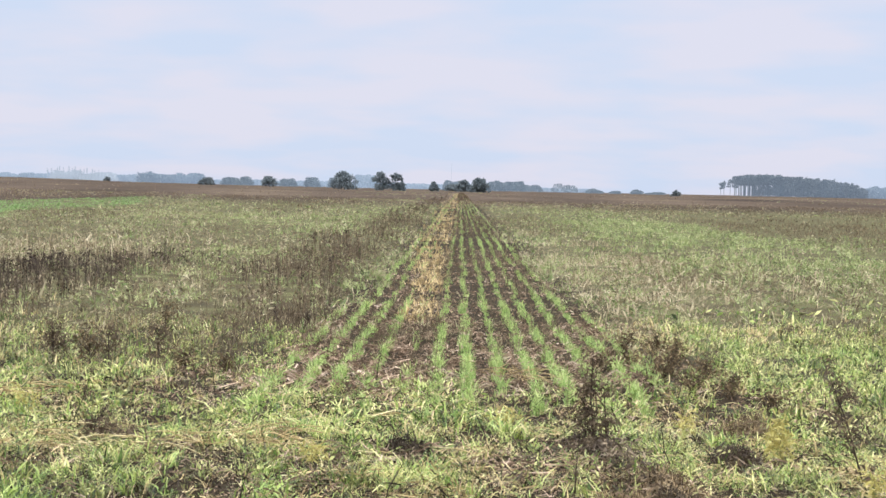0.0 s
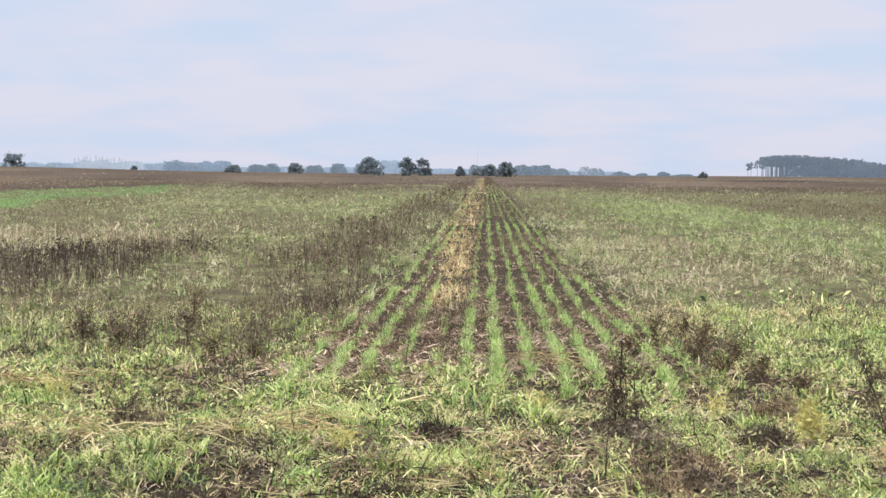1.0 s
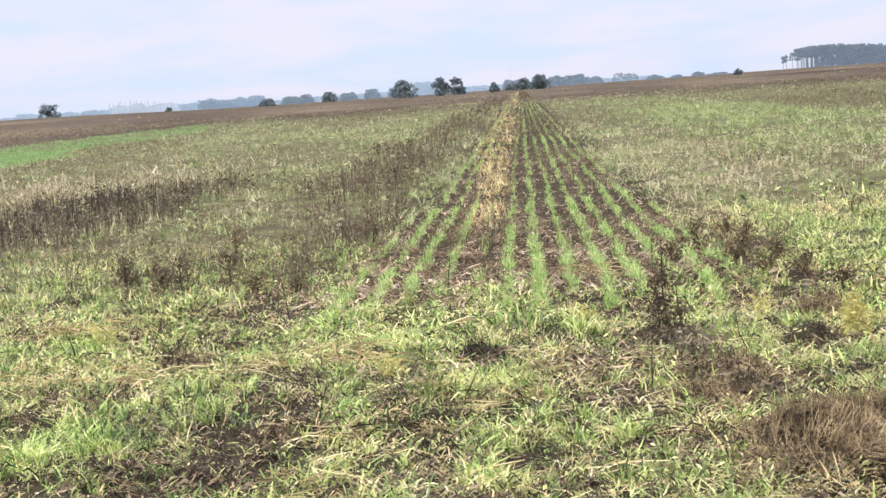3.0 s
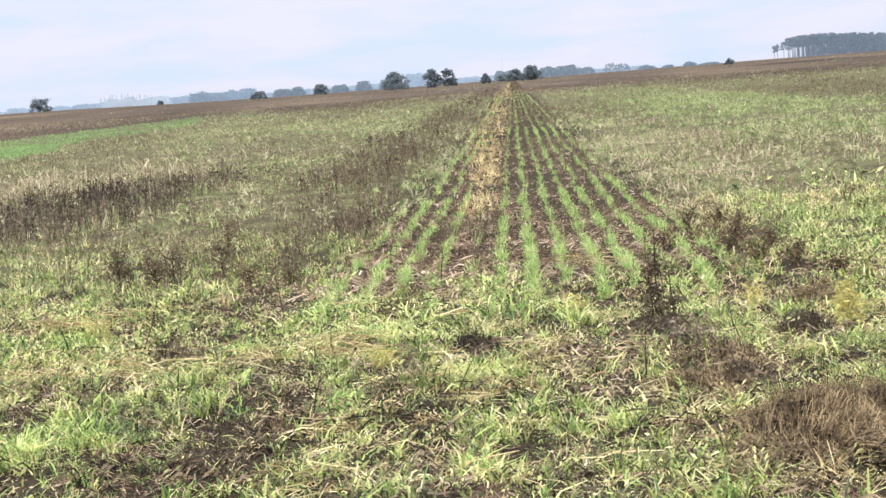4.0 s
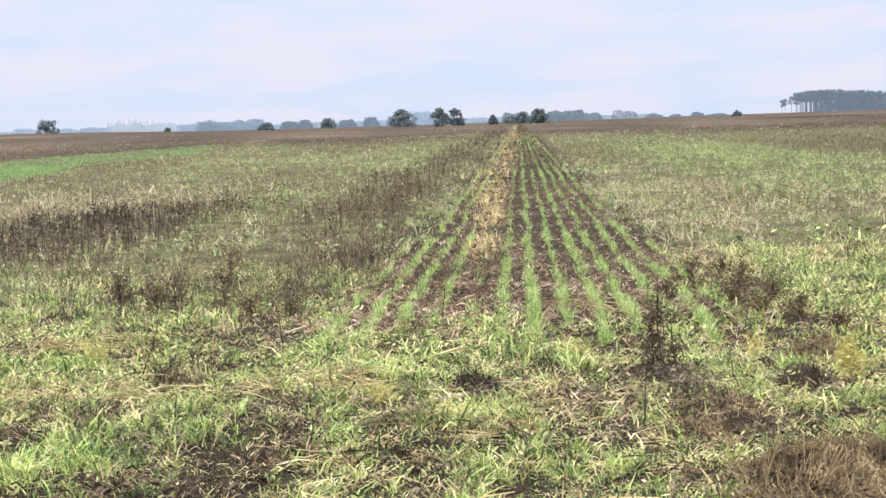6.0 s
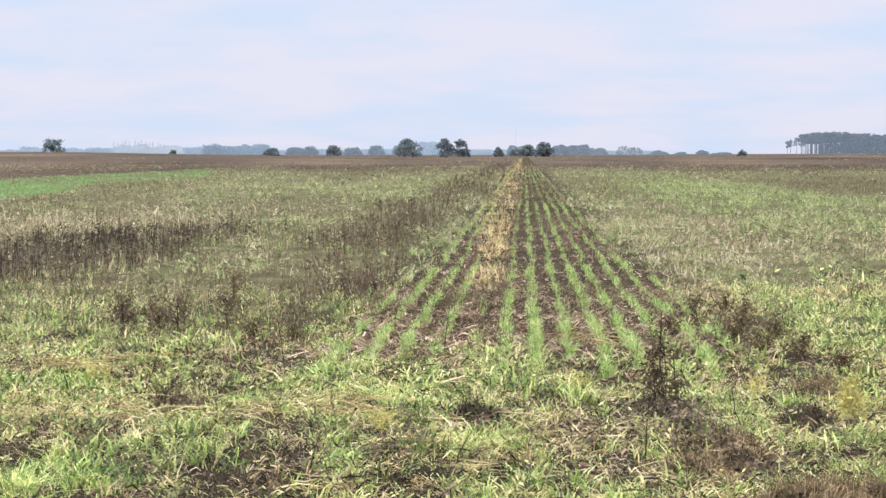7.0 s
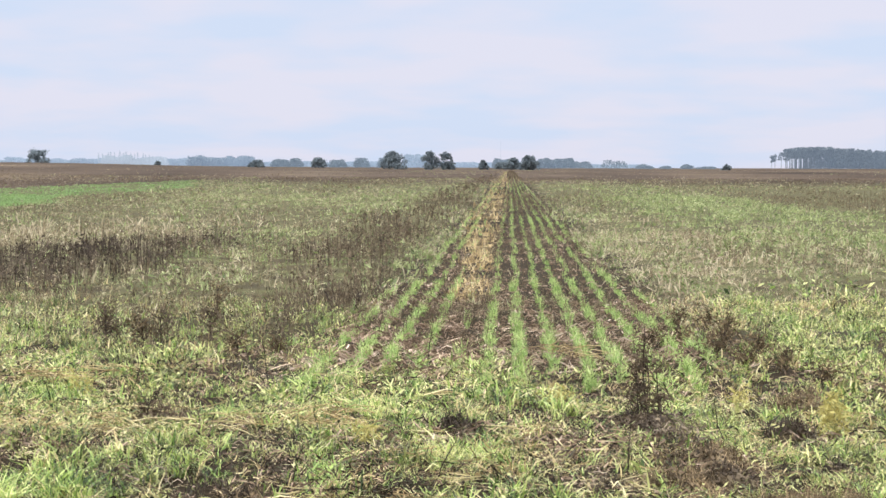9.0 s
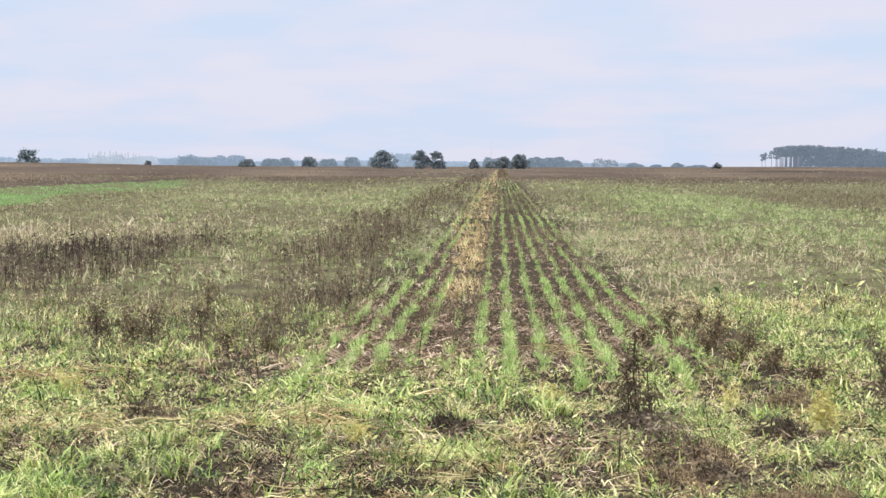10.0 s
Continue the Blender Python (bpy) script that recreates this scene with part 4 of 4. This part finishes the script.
def loose_stick(x, y, length, turn, rise_, w, mat, label, seed):
    r = random.Random(seed)
    s = Sprig()
    p = Vector((0, 0, 0.012))
    n = 4
    for k in range(n):
        q = p + Vector((math.cos(turn), math.sin(turn), rise_)) * length / n + Vector((r.gauss(0, 0.012), r.gauss(0, 0.012), r.gauss(0, 0.008)))
        q.z = max(q.z, 0.01)
        s.rod(p, q, w * (1 - 0.15 * k), w * (0.85 - 0.15 * k))
        p = q
    ob = new("stick", mesh_of("stick", *s.arrays(), mat))
    ob.location = (x, y, float(rise(x, y)))
    return tagged(ob, label, "stick", "sticks on the headland")


def fallen_weed(x0, y0, x1, y1, high, stems, seed, label):
    """A tall weed that broke at its foot: a sheaf of stems along the ground with shrivelled leaves."""
    r = random.Random(seed)
    root = thing("fallen_weed", x0, y0, label, "dead weed")
    d = Vector((x1 - x0, y1 - y0, 0))
    side = Vector((-d.y, d.x, 0)).normalized()
    s, tips = Sprig(), []
    for _ in range(stems):
        reach, off = r.uniform(0.45, 1.05), r.gauss(0, 0.05)
        p = side * off * 0.5 + Vector((0, 0, r.uniform(0.01, high * 0.5)))
        for k in range(1, 5):
            q = d * reach * k / 4 + side * (off * (0.6 + 0.35 * k) + r.gauss(0, 0.025)) + Vector((0, 0, max(0.012, high * math.sin(0.75 * k) * r.uniform(0.4, 1.0))))
            s.rod(p, q, 0.011 - 0.0016 * k, 0.010 - 0.0016 * k)
            tips.append(q)
            p = q
    part("stem", s.arrays(), M_DARK, root)
    part("withered_leaves", leaves_at(r, tips, 12, 0.045, 0.035).arrays(), M_UMBER, root)
    return root


def near_things():
    for k, (x, y, h, n) in enumerate(((0.88, 11.45, 0.64, 9), (0.82, 11.5, 0.50, 6), (0.95, 11.4, 0.40, 6))):
        dead_weed(x, y, h, 0.09, n + 4, 180 + k, "tall dark brown weed stem with withered leaves", M_BROWN, 0.045, 4, (-0.03, 0.0))
    hair_tuft(0.80, 11.35, 0.24, 0.2, 0.13, 520, 102, "dark brown collapsed weed clump under a tall dead stem", M_UMBER, flow=(-0.25, 0))
    # its broken stems lie towards the viewer
    fallen_weed(0.86, 11.2, 1.16, 9.75, 0.15, 34, 181, "dark broken weed stems lying flat on the headland")
    hair_tuft(-0.27, 10.6, 0.16, 0.16, 0.12, 420, 103, "small blackened grass clump on the headland", M_DARK, flow=(0.3, -0.2))
    hair_tuft(1.66, 10.8, 0.17, 0.17, 0.15, 620, 104, "rounded brown tussock of dead matted grass", M_UMBER)
    hair_tuft(1.06, 9.7, 0.30, 0.34, 0.13, 900, 105, "flattened brown tussock of fine dead grass", M_TUSSOCK, flow=(-0.4, -0.2))
    hair_tuft(0.86, 8.95, 0.24, 0.26, 0.12, 900, 106, "reddish brown tuft of fine dead grass", M_TUSSOCK, flow=(-0.3, 0.0))
    hair_tuft(1.03, 7.3, 0.26, 0.32, 0.10, 700, 109, "dark matted patch of dead grass beside a tussock", M_TUSSOCK, flow=(-0.4, 0.0))
    hair_tuft(1.36, 7.75, 0.40, 0.5, 0.19, 5200, 107, "large bushy tussock of fine brown dead grass", M_TUSSOCK, flow=(0.7, 0.25), w=0.0028, long=1.35, core=M_UMBER)
    hair_tuft(1.12, 9.3, 0.17, 0.2, 0.10, 380, 110, "dark clump of dead stems beside a flattened tussock", M_UMBER, flow=(0.2, -0.4))
    hair_tuft(1.95, 12.2, 0.22, 0.24, 0.16, 480, 111, "tan fuzzy clump of dead grass in green weeds", M_TUSSOCK, flow=(0.0, 0.2))
    # black tuft added to stand in for a small shaded hollow
    hair_tuft(1.72, 9.6, 0.09, 0.09, 0.08, 120, 108, "tiny black tuft in place of a dark hollow", M_DARK)
    # yellowing plant beside the rounded tussock
    r = random.Random(120)
    root = thing("yellow_weed", 1.92, 10.85, "yellowing bushy weed beside a dead tussock", "weed")
    s, tips = branching(r, 0.28, 0.008, 16, 2, 0.09)
    part("stem", s.arrays(), M_OLIVE, root)
    part("yellow_leaves", leaves_at(r, tips, 8, 0.045, 0.022).arrays(), M_YELLOW, root)
    # withered bushes at the edge of the stalk thicket
    for k, (x, y, h, sp, n) in enumerate(((-3.56, 16.2, 0.30, 0.16, 24), (-3.25, 16.3, 0.26, 0.16, 20), (-3.03, 16.0, 0.36, 0.13, 18), (-2.95, 18.6, 0.34, 0.13, 16), (-2.66, 16.4, 0.30, 0.15, 18))):
        dead_weed(x, y, h, sp, n, 130 + k, "bushy withered brown weed with dry seed heads", M_TUSSOCK if k % 2 else M_BROWN, 0.04, 4, name="dead_bush")
    dead_weed(2.26, 10.1, 0.72, 0.10, 22, 140, "tall leaning dead weed stem with dry leaves", M_BROWN, 0.035, 4, (-0.22, 0.2))
    for k, (x, y, h, n) in enumerate(((1.97, 16.5, 0.36, 22), (1.72, 15.2, 0.24, 20), (2.08, 15.3, 0.22, 20), (1.85, 14.3, 0.18, 18), (1.22, 15.8, 0.27, 18), (2.0, 18.4, 0.3, 18), (-1.9, 15.3, 0.16, 18), (-2.3, 15.6, 0.18, 18), (1.55, 16.8, 0.26, 18), (1.66, 17.9, 0.3, 18), (2.15, 14.2, 0.2, 18), (2.28, 13.3, 0.2, 18), (1.86, 15.9, 0.3, 20))):
        dead_weed(x, y, h * 0.65, 0.12, n - 4, 190 + k, "low brown withered weed beside the crop rows", M_TUSSOCK, 0.04, 3, name="dead_bush")
    for k, (x, y, h) in enumerate(((-0.78, 10.1, 0.10), (-2.95, 12.6, 0.12), (0.35, 12.2, 0.10), (1.55, 12.4, 0.12), (2.2, 9.6, 0.14))):
        rr = random.Random(320 + k)
        low = thing("pale_rosette", x, y, "small pale yellow-green leafy weed on the headland", "weed", "pale rosettes")
        st, ends = branching(rr, h, 0.006, 12, 2, 0.09)
        part("stem", st.arrays(), M_OLIVE, low)
        part("pale_leaves", leaves_at(rr, ends, 3, 0.045, 0.015).arrays(), M_YELLOW, low)
    dead_weed(-2.2, 11.2, 0.16, 0.14, 18, 141, "short dark dead weed stump with twigs", M_DARK, 0.025, 2, name="weed_stump")
    for k, (x, y) in enumerate(((-1.2, 8.7), (0.62, 8.2), (-1.9, 8.0), (0.95, 9.2))):
        hair_tuft(x, y, 0.16, 0.22, 0.05, 180, 150 + k, "low dark patch of rotting leaves on the headland", M_TUSSOCK, name="rotting_leaves", core=M_DARK)
    # straw lying across the headland
    straw_bundle(-2.2, 10.75, 1.05, 0.12, 60, -0.03, 160, "long pale straw stalks lying in a loose swath", M_STRAW, 0.0075, 0.13)
    hair_tuft(-2.05, 10.95, 0.24, 0.16, 0.16, 420, 166, "dark brown clump of dead stems under fallen straw", M_BROWN, flow=(0.5, 0))
    straw_bundle(-3.0, 10.55, 0.7, 0.06, 34, -0.06, 161, "golden straw stalks lying together", M_OCHRE)
    straw_bundle(-1.16, 10.8, 0.42, 0.05, 36, -0.05, 162, "small orange-tinted bundle of fallen straw", M_OCHRE)
    straw_bundle(-3.35, 13.1, 0.45, 0.08, 40, 0.2, 163, "golden bundle of fallen straw in green grass", M_OCHRE)
    straw_bundle(-0.02, 10.2, 0.35, 0.03, 12, 0.9, 164, "few pale stalks leaning over a dark clump")
    straw_bundle(0.42, 15.0, 0.4, 0.07, 30, 0.1, 165, "golden stubble tuft fallen across the row ends", M_OCHRE)
    for k, (x, y, n, turn, up) in enumerate(((-2.45, 10.7, 0.75, 0.10, 0.05), (-2.1, 10.95, 0.55, -0.35, 0.02), (-1.95, 10.8, 0.5, 0.30, 0.10), (-1.8, 10.6, 0.45, -0.6, 0.04), (-3.1, 10.5, 0.6, 0.25, 0.03), (-2.3, 11.2, 0.4, 2.4, 0.30), (-0.3, 10.0, 0.45, 0.75, 0.12))):
        loose_stick(x, y, n, turn, up, 0.013, M_STRAW, "pale thick stalk lying over the fallen straw", 350 + k)
    loose_stick(0.12, 9.1, 0.28, 0.0, 0.0, 0.010, M_STRAW, "pale bleached stick on the ground", 170)
    loose_stick(-1.2, 7.6, 0.75, 0.9, 0.04, 0.008, M_STRAW, "long pale bent straw stalk on the ground", 171)
    loose_stick(-0.55, 8.1, 0.75, 1.0, 0.18, 0.009, M_DARK, "thin dark leaning twig", 172)
    loose_stick(-0.55, 12.9, 0.55, -1.0, 0.10, 0.010, M_DARK, "thin dark twig lying in the grass", 173)
    for k, (x, y, h, lean) in enumerate(((0.62, 9.4, 0.34, 0.1), (0.98, 12.6, 0.40, -0.2), (-0.35, 9.0, 0.26, 0.5), (1.25, 10.4, 0.28, -0.4), (-1.05, 8.9, 0.24, 0.3), (-2.55, 12.2, 0.36, 0.6), (-1.75, 13.4, 0.40, -0.3), (1.6, 13.3, 0.30, 0.2), (0.2, 10.9, 0.28, -0.5), (-0.62, 14.2, 0.34, 0.2))):
        r = random.Random(340 + k)
        stem = thing("withered_weed", x, y, "thin dark withered weed standing in the grass", "dead weed", "withered weeds in the grass")
        s, tips = branching(r, h, 0.009, 4, 2, 0.07, (lean * 0.2, 0.03))
        part("stem", s.arrays(), M_DARK, stem)
        part("withered_leaves", leaves_at(r, tips, 2, 0.03, 0.012).arrays(), M_BROWN, stem)
    loose_stick(-2.35, 14.9, 0.6, 0.9, 0.30, 0.012, M_BROWN, "bent brown stalk leaning out of the grass", 174)


near_things()


# ---- trees on the skyline ----
def crown_mesh(r, w, h, base, clumps, leaves, leaf, flat=1.0, dome=True):
    """Leaf clumps round limb ends: uneven outline with gaps."""
    s = Sprig()
    centres = []
    for _ in range(clumps):
        a, k = r.uniform(0, 6.283), math.sqrt(r.random())
        zz = r.random()
        wide = math.sqrt(max(0.02, 1 - (zz * 0.97) ** 2.4)) if dome else math.sin(math.pi * min(1, (0.25 + 0.75 * zz)) * 0.92) ** 0.6
        centres.append(Vector((math.cos(a) * k * w / 2 * wide, math.sin(a) * k * w / 2 * wide, base + zz * (h - base) * 0.88)))
    for c in centres:
        rad = w * r.uniform(0.07, 0.15)
        for _ in range(leaves):
            d = Vector((r.gauss(0, 1), r.gauss(0, 1), r.gauss(0, 0.8) * flat))
            p = c + d.normalized() * rad * r.random() ** 0.4
            s.leaf(p, (r.uniform(-1, 1), r.uniform(-1, 1), r.uniform(-0.6, 1)), leaf * r.uniform(0.6, 1.4), leaf * 0.7, r)
    return s, centres


def tree(x, y, h, w, base, seed, label, clumps=60, leaves=40, group="skyline trees", trunk_w=0.5, name="tree", stems=1, mat=None, leaf=0.85):
    r = random.Random(seed)
    root = thing(name, x, y, label, "tree" if name == "tree" else "bush", group, -0.15)
    t = Sprig()
    s, centres = crown_mesh(r, w, h, base, clumps, leaves, leaf)
    for k in range(stems):
        dx = (k - (stems - 1) / 2) * w * 0.3
        fork = Vector((dx, 0, base + (h - base) * 0.35))
        t.rod((dx * 0.6, 0, 0), fork, trunk_w, trunk_w * 0.6)
        for c in centres[k::stems][:12]:
            t.rod(fork * r.uniform(0.7, 1.0), c, trunk_w * 0.3, trunk_w * 0.08)
    part("trunk", t.arrays(), M_BARK, root)
    part("crown", s.arrays(), mat or M_TREE, root)
    return root


def skyline():
    d = 1000.0

    def put(u, w, h, seed, label, base=0.15, dist=d, **kw):
        x = (u - 925) / 3266.0 * dist
        s = dist / 3266.0
        tree(x, dist, h * s * 0.95, w * s * 1.12, base * h * s, seed, label, **kw)

    put(86, 37, 28, 201, "broad round field tree with gaps in its crown", 0.05, 960, clumps=44)
    put(477, 25, 13, 202, "low dense dark bush on the skyline", 0.02, 900, name="bush")
    put(300, 9, 8, 203, "tiny dark bush on the skyline", 0.0, 900, name="bush", clumps=14)
    put(587, 28, 18, 204, "round grey-green tree in the haze", 0.05, 1250)
    put(721, 42, 34, 205, "large spreading oak-like tree", 0.06, 1000, clumps=80)
    put(785, 27, 36, 206, "tall tree leaning towards its neighbour", 0.02, 1000, clumps=60)
    put(813, 27, 35, 207, "tall ragged tree of a close pair", 0.05, 1000, clumps=50)
    put(822, 14, 14, 208, "low bush at a tree's foot", 0.0, 1000, name="bush", clumps=20)
    put(880, 15, 19, 209, "small dark pointed tree", 0.02, 1000, clumps=24)
    put(931, 24, 22, 210, "bushy tree behind the row ends", 0.05, 1150)
    put(960, 31, 27, 211, "dense dark tree at the end of the rows", 0.02, 1000, clumps=100)
    put(912, 26, 12, 212, "low hazy bush group", 0.0, 1400, name="bush")
    put(1308, 16, 10, 213, "small dark bush on the skyline", 0.0, 950, name="bush", clumps=20)


skyline()


def pine_wood():
    """The wood on the right: bare pine trunks with light between them at its end, a closed roof of crowns behind."""
    r = random.Random(300)
    d = 1900.0
    s = d / 3266.0

    def roof(u):
        pts = ((1385, 22), (1400, 28), (1430, 33), (1450, 36), (1490, 37), (1540, 36), (1590, 31), (1620, 25), (1655, 13))
        for (a, ha), (b, hb) in zip(pts, pts[1:]):
            if u <= b:
                return ha + (hb - ha) * max(0, u - a) / (b - a)
        return 10

    for j, u in enumerate((1387, 1392, 1403, 1411, 1424, 1429, 1438, 1446, 1463, 1472)):
        h = roof(u) * s + 1
        x = (u - 925) / 3266.0 * d
        root = thing("pine_tree", x, d + r.uniform(-6, 6), "slender pine with bare trunk and high crown", "tree", "pines at the wood's edge", -0.1)
        t = Sprig().rod((0, 0, 0), (r.uniform(-0.7, 0.7), 0, h * 0.95), 0.62, 0.3)
        c, cc = crown_mesh(r, r.uniform(8, 12) * s, h, h * r.uniform(0.4, 0.6), 22, 22, 0.95, dome=False)
        for q in cc[:8]:
            t.rod((0, 0, q.z * 0.9), q, 0.25, 0.1)
        # M_PINE glows faintly to imitate haze in front of the wood
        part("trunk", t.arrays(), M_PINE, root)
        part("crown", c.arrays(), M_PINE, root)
    g, t = Sprig(), Sprig()
    for j in range(230):
        u = r.uniform(1432, 1652) if j < 190 else r.uniform(1428, 1492)
        h = roof(u) * s * r.uniform(0.96, 1.03) + 1.5
        x, y = (u - 925) / 3266.0 * d, d + r.uniform(0, 110)
        z = float(rise(x, y))
        low = 0.55 if u < 1490 else 0.05
        t.rod((x, y, z), (x, y, z + h * (0.9 if u < 1490 else 0.5)), 0.75, 0.4)
        c, _ = crown_mesh(r, r.uniform(12, 18) * s, h, h * low, 28, 13, 1.45)
        b = len(g.v)
        g.v += [v + Vector((x, y, z)) for v in c.v]
        g.f += [(i + b, k + b, m + b) for i, k, m in c.f]
    root = tagged(new("pine_wood"), "dense dark wood of pines with an even roof of crowns", "wood", kind="stuff")
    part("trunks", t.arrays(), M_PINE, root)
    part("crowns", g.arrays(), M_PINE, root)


pine_wood()


def far_woods(name, u0, u1, dist, heights, seed, mat, label, thin=1.0, size=1.0, lump=5.0):
    """A line of woods kilometres off with a lumpy top."""
    r = random.Random(seed)
    s = dist / 3266.0
    g = Sprig()
    n = int((u1 - u0) * 40 * thin)
    for _ in range(n):
        u = r.uniform(u0, u1)
        top = heights[0] + (heights[1] - heights[0]) * float(patchy(u, 0.0, 26.0, seed)) + lump * float(noise2(u, 0.0, 9.0, seed + 3)) ** 1.5
        e = min(1, (u - u0) / 5, (u1 - u) / 5)
        z = top * s * max(0.15, e) ** 0.5 * r.random() ** 0.8
        x, y = (u - 925) / 3266.0 * dist, dist + r.uniform(0, 40)
        g.leaf((x, y, z), (r.uniform(-1, 1), r.uniform(-0.3, 0.3), r.uniform(-0.3, 1)), 2.8 * s * size, 2.4 * s * size, r)
    ob = new(name, mesh_of(name, *g.arrays(), mat))
    return tagged(ob, label, "backdrop", kind="structure")


# the pale blue veil over these woods is emitted colour
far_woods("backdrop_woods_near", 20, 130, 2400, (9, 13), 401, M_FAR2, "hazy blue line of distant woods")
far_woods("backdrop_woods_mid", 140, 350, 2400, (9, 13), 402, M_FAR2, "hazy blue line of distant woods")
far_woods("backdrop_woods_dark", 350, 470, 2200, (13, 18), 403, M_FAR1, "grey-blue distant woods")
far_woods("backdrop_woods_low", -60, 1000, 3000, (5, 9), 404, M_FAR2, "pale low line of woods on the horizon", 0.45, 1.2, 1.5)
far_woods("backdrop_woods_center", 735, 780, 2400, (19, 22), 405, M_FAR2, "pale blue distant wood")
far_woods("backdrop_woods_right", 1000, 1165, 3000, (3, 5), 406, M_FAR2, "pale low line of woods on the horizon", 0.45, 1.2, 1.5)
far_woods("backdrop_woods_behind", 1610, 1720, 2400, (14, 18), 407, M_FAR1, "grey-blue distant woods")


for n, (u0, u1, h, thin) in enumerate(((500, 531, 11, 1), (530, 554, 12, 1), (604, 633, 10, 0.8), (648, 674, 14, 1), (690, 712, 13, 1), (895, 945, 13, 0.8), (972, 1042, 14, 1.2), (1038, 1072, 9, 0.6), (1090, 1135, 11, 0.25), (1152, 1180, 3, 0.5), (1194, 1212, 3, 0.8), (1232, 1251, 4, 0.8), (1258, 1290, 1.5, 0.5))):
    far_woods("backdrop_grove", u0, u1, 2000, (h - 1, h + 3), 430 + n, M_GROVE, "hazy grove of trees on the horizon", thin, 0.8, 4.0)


far_woods("backdrop_poplar_crowns", 196, 252, 2350, (12, 25), 421, M_FARB, "pale blur of bare poplar crowns in the haze", 1.5, 0.7, 10.0)
far_woods("backdrop_poplar_crowns", 250, 312, 2350, (8, 18), 422, M_FARB, "lower pale blur of bare crowns in the haze", 1.2, 0.7, 7.0)


def poplars():
    r = random.Random(420)
    dist = 2300.0
    s = dist / 3266.0
    for j in range(14):
        u = 196 + j * 7.0 + r.uniform(-2, 2)
        h = (25 - abs(u - 235) * 0.12) * s * r.uniform(0.9, 1.05)
        root = thing("poplar", (u - 925) / 3266.0 * dist, dist, "tall bare poplar, pale in the haze", "tree", "row of bare poplars")
        t = Sprig().rod((0, 0, 0), (0, 0, h), 0.4, 0.1)
        for _ in range(80):
            z = h * r.uniform(0.2, 0.95)
            a = r.uniform(0, 6.283)
            n = h * r.uniform(0.06, 0.14)
            t.rod((0, 0, z), (math.cos(a) * n * 0.6, math.sin(a) * n * 0.6, z + n), 0.3, 0.15)
        # M_FARB pales the branches by glow, in place of haze
        part("bare_branches", t.arrays(), M_FARB, root)


poplars()
root_mast = thing("radio_mast", (910 - 925) / 3266.0 * 2600, 2600, "thin pale lattice mast far on the horizon", "mast")
# the pole glows with the same painted haze
part("mast_pole", Sprig().rod((0, 0, 0), (0, 0, 38), 0.5, 0.3).arrays(), M_FARB, root_mast)
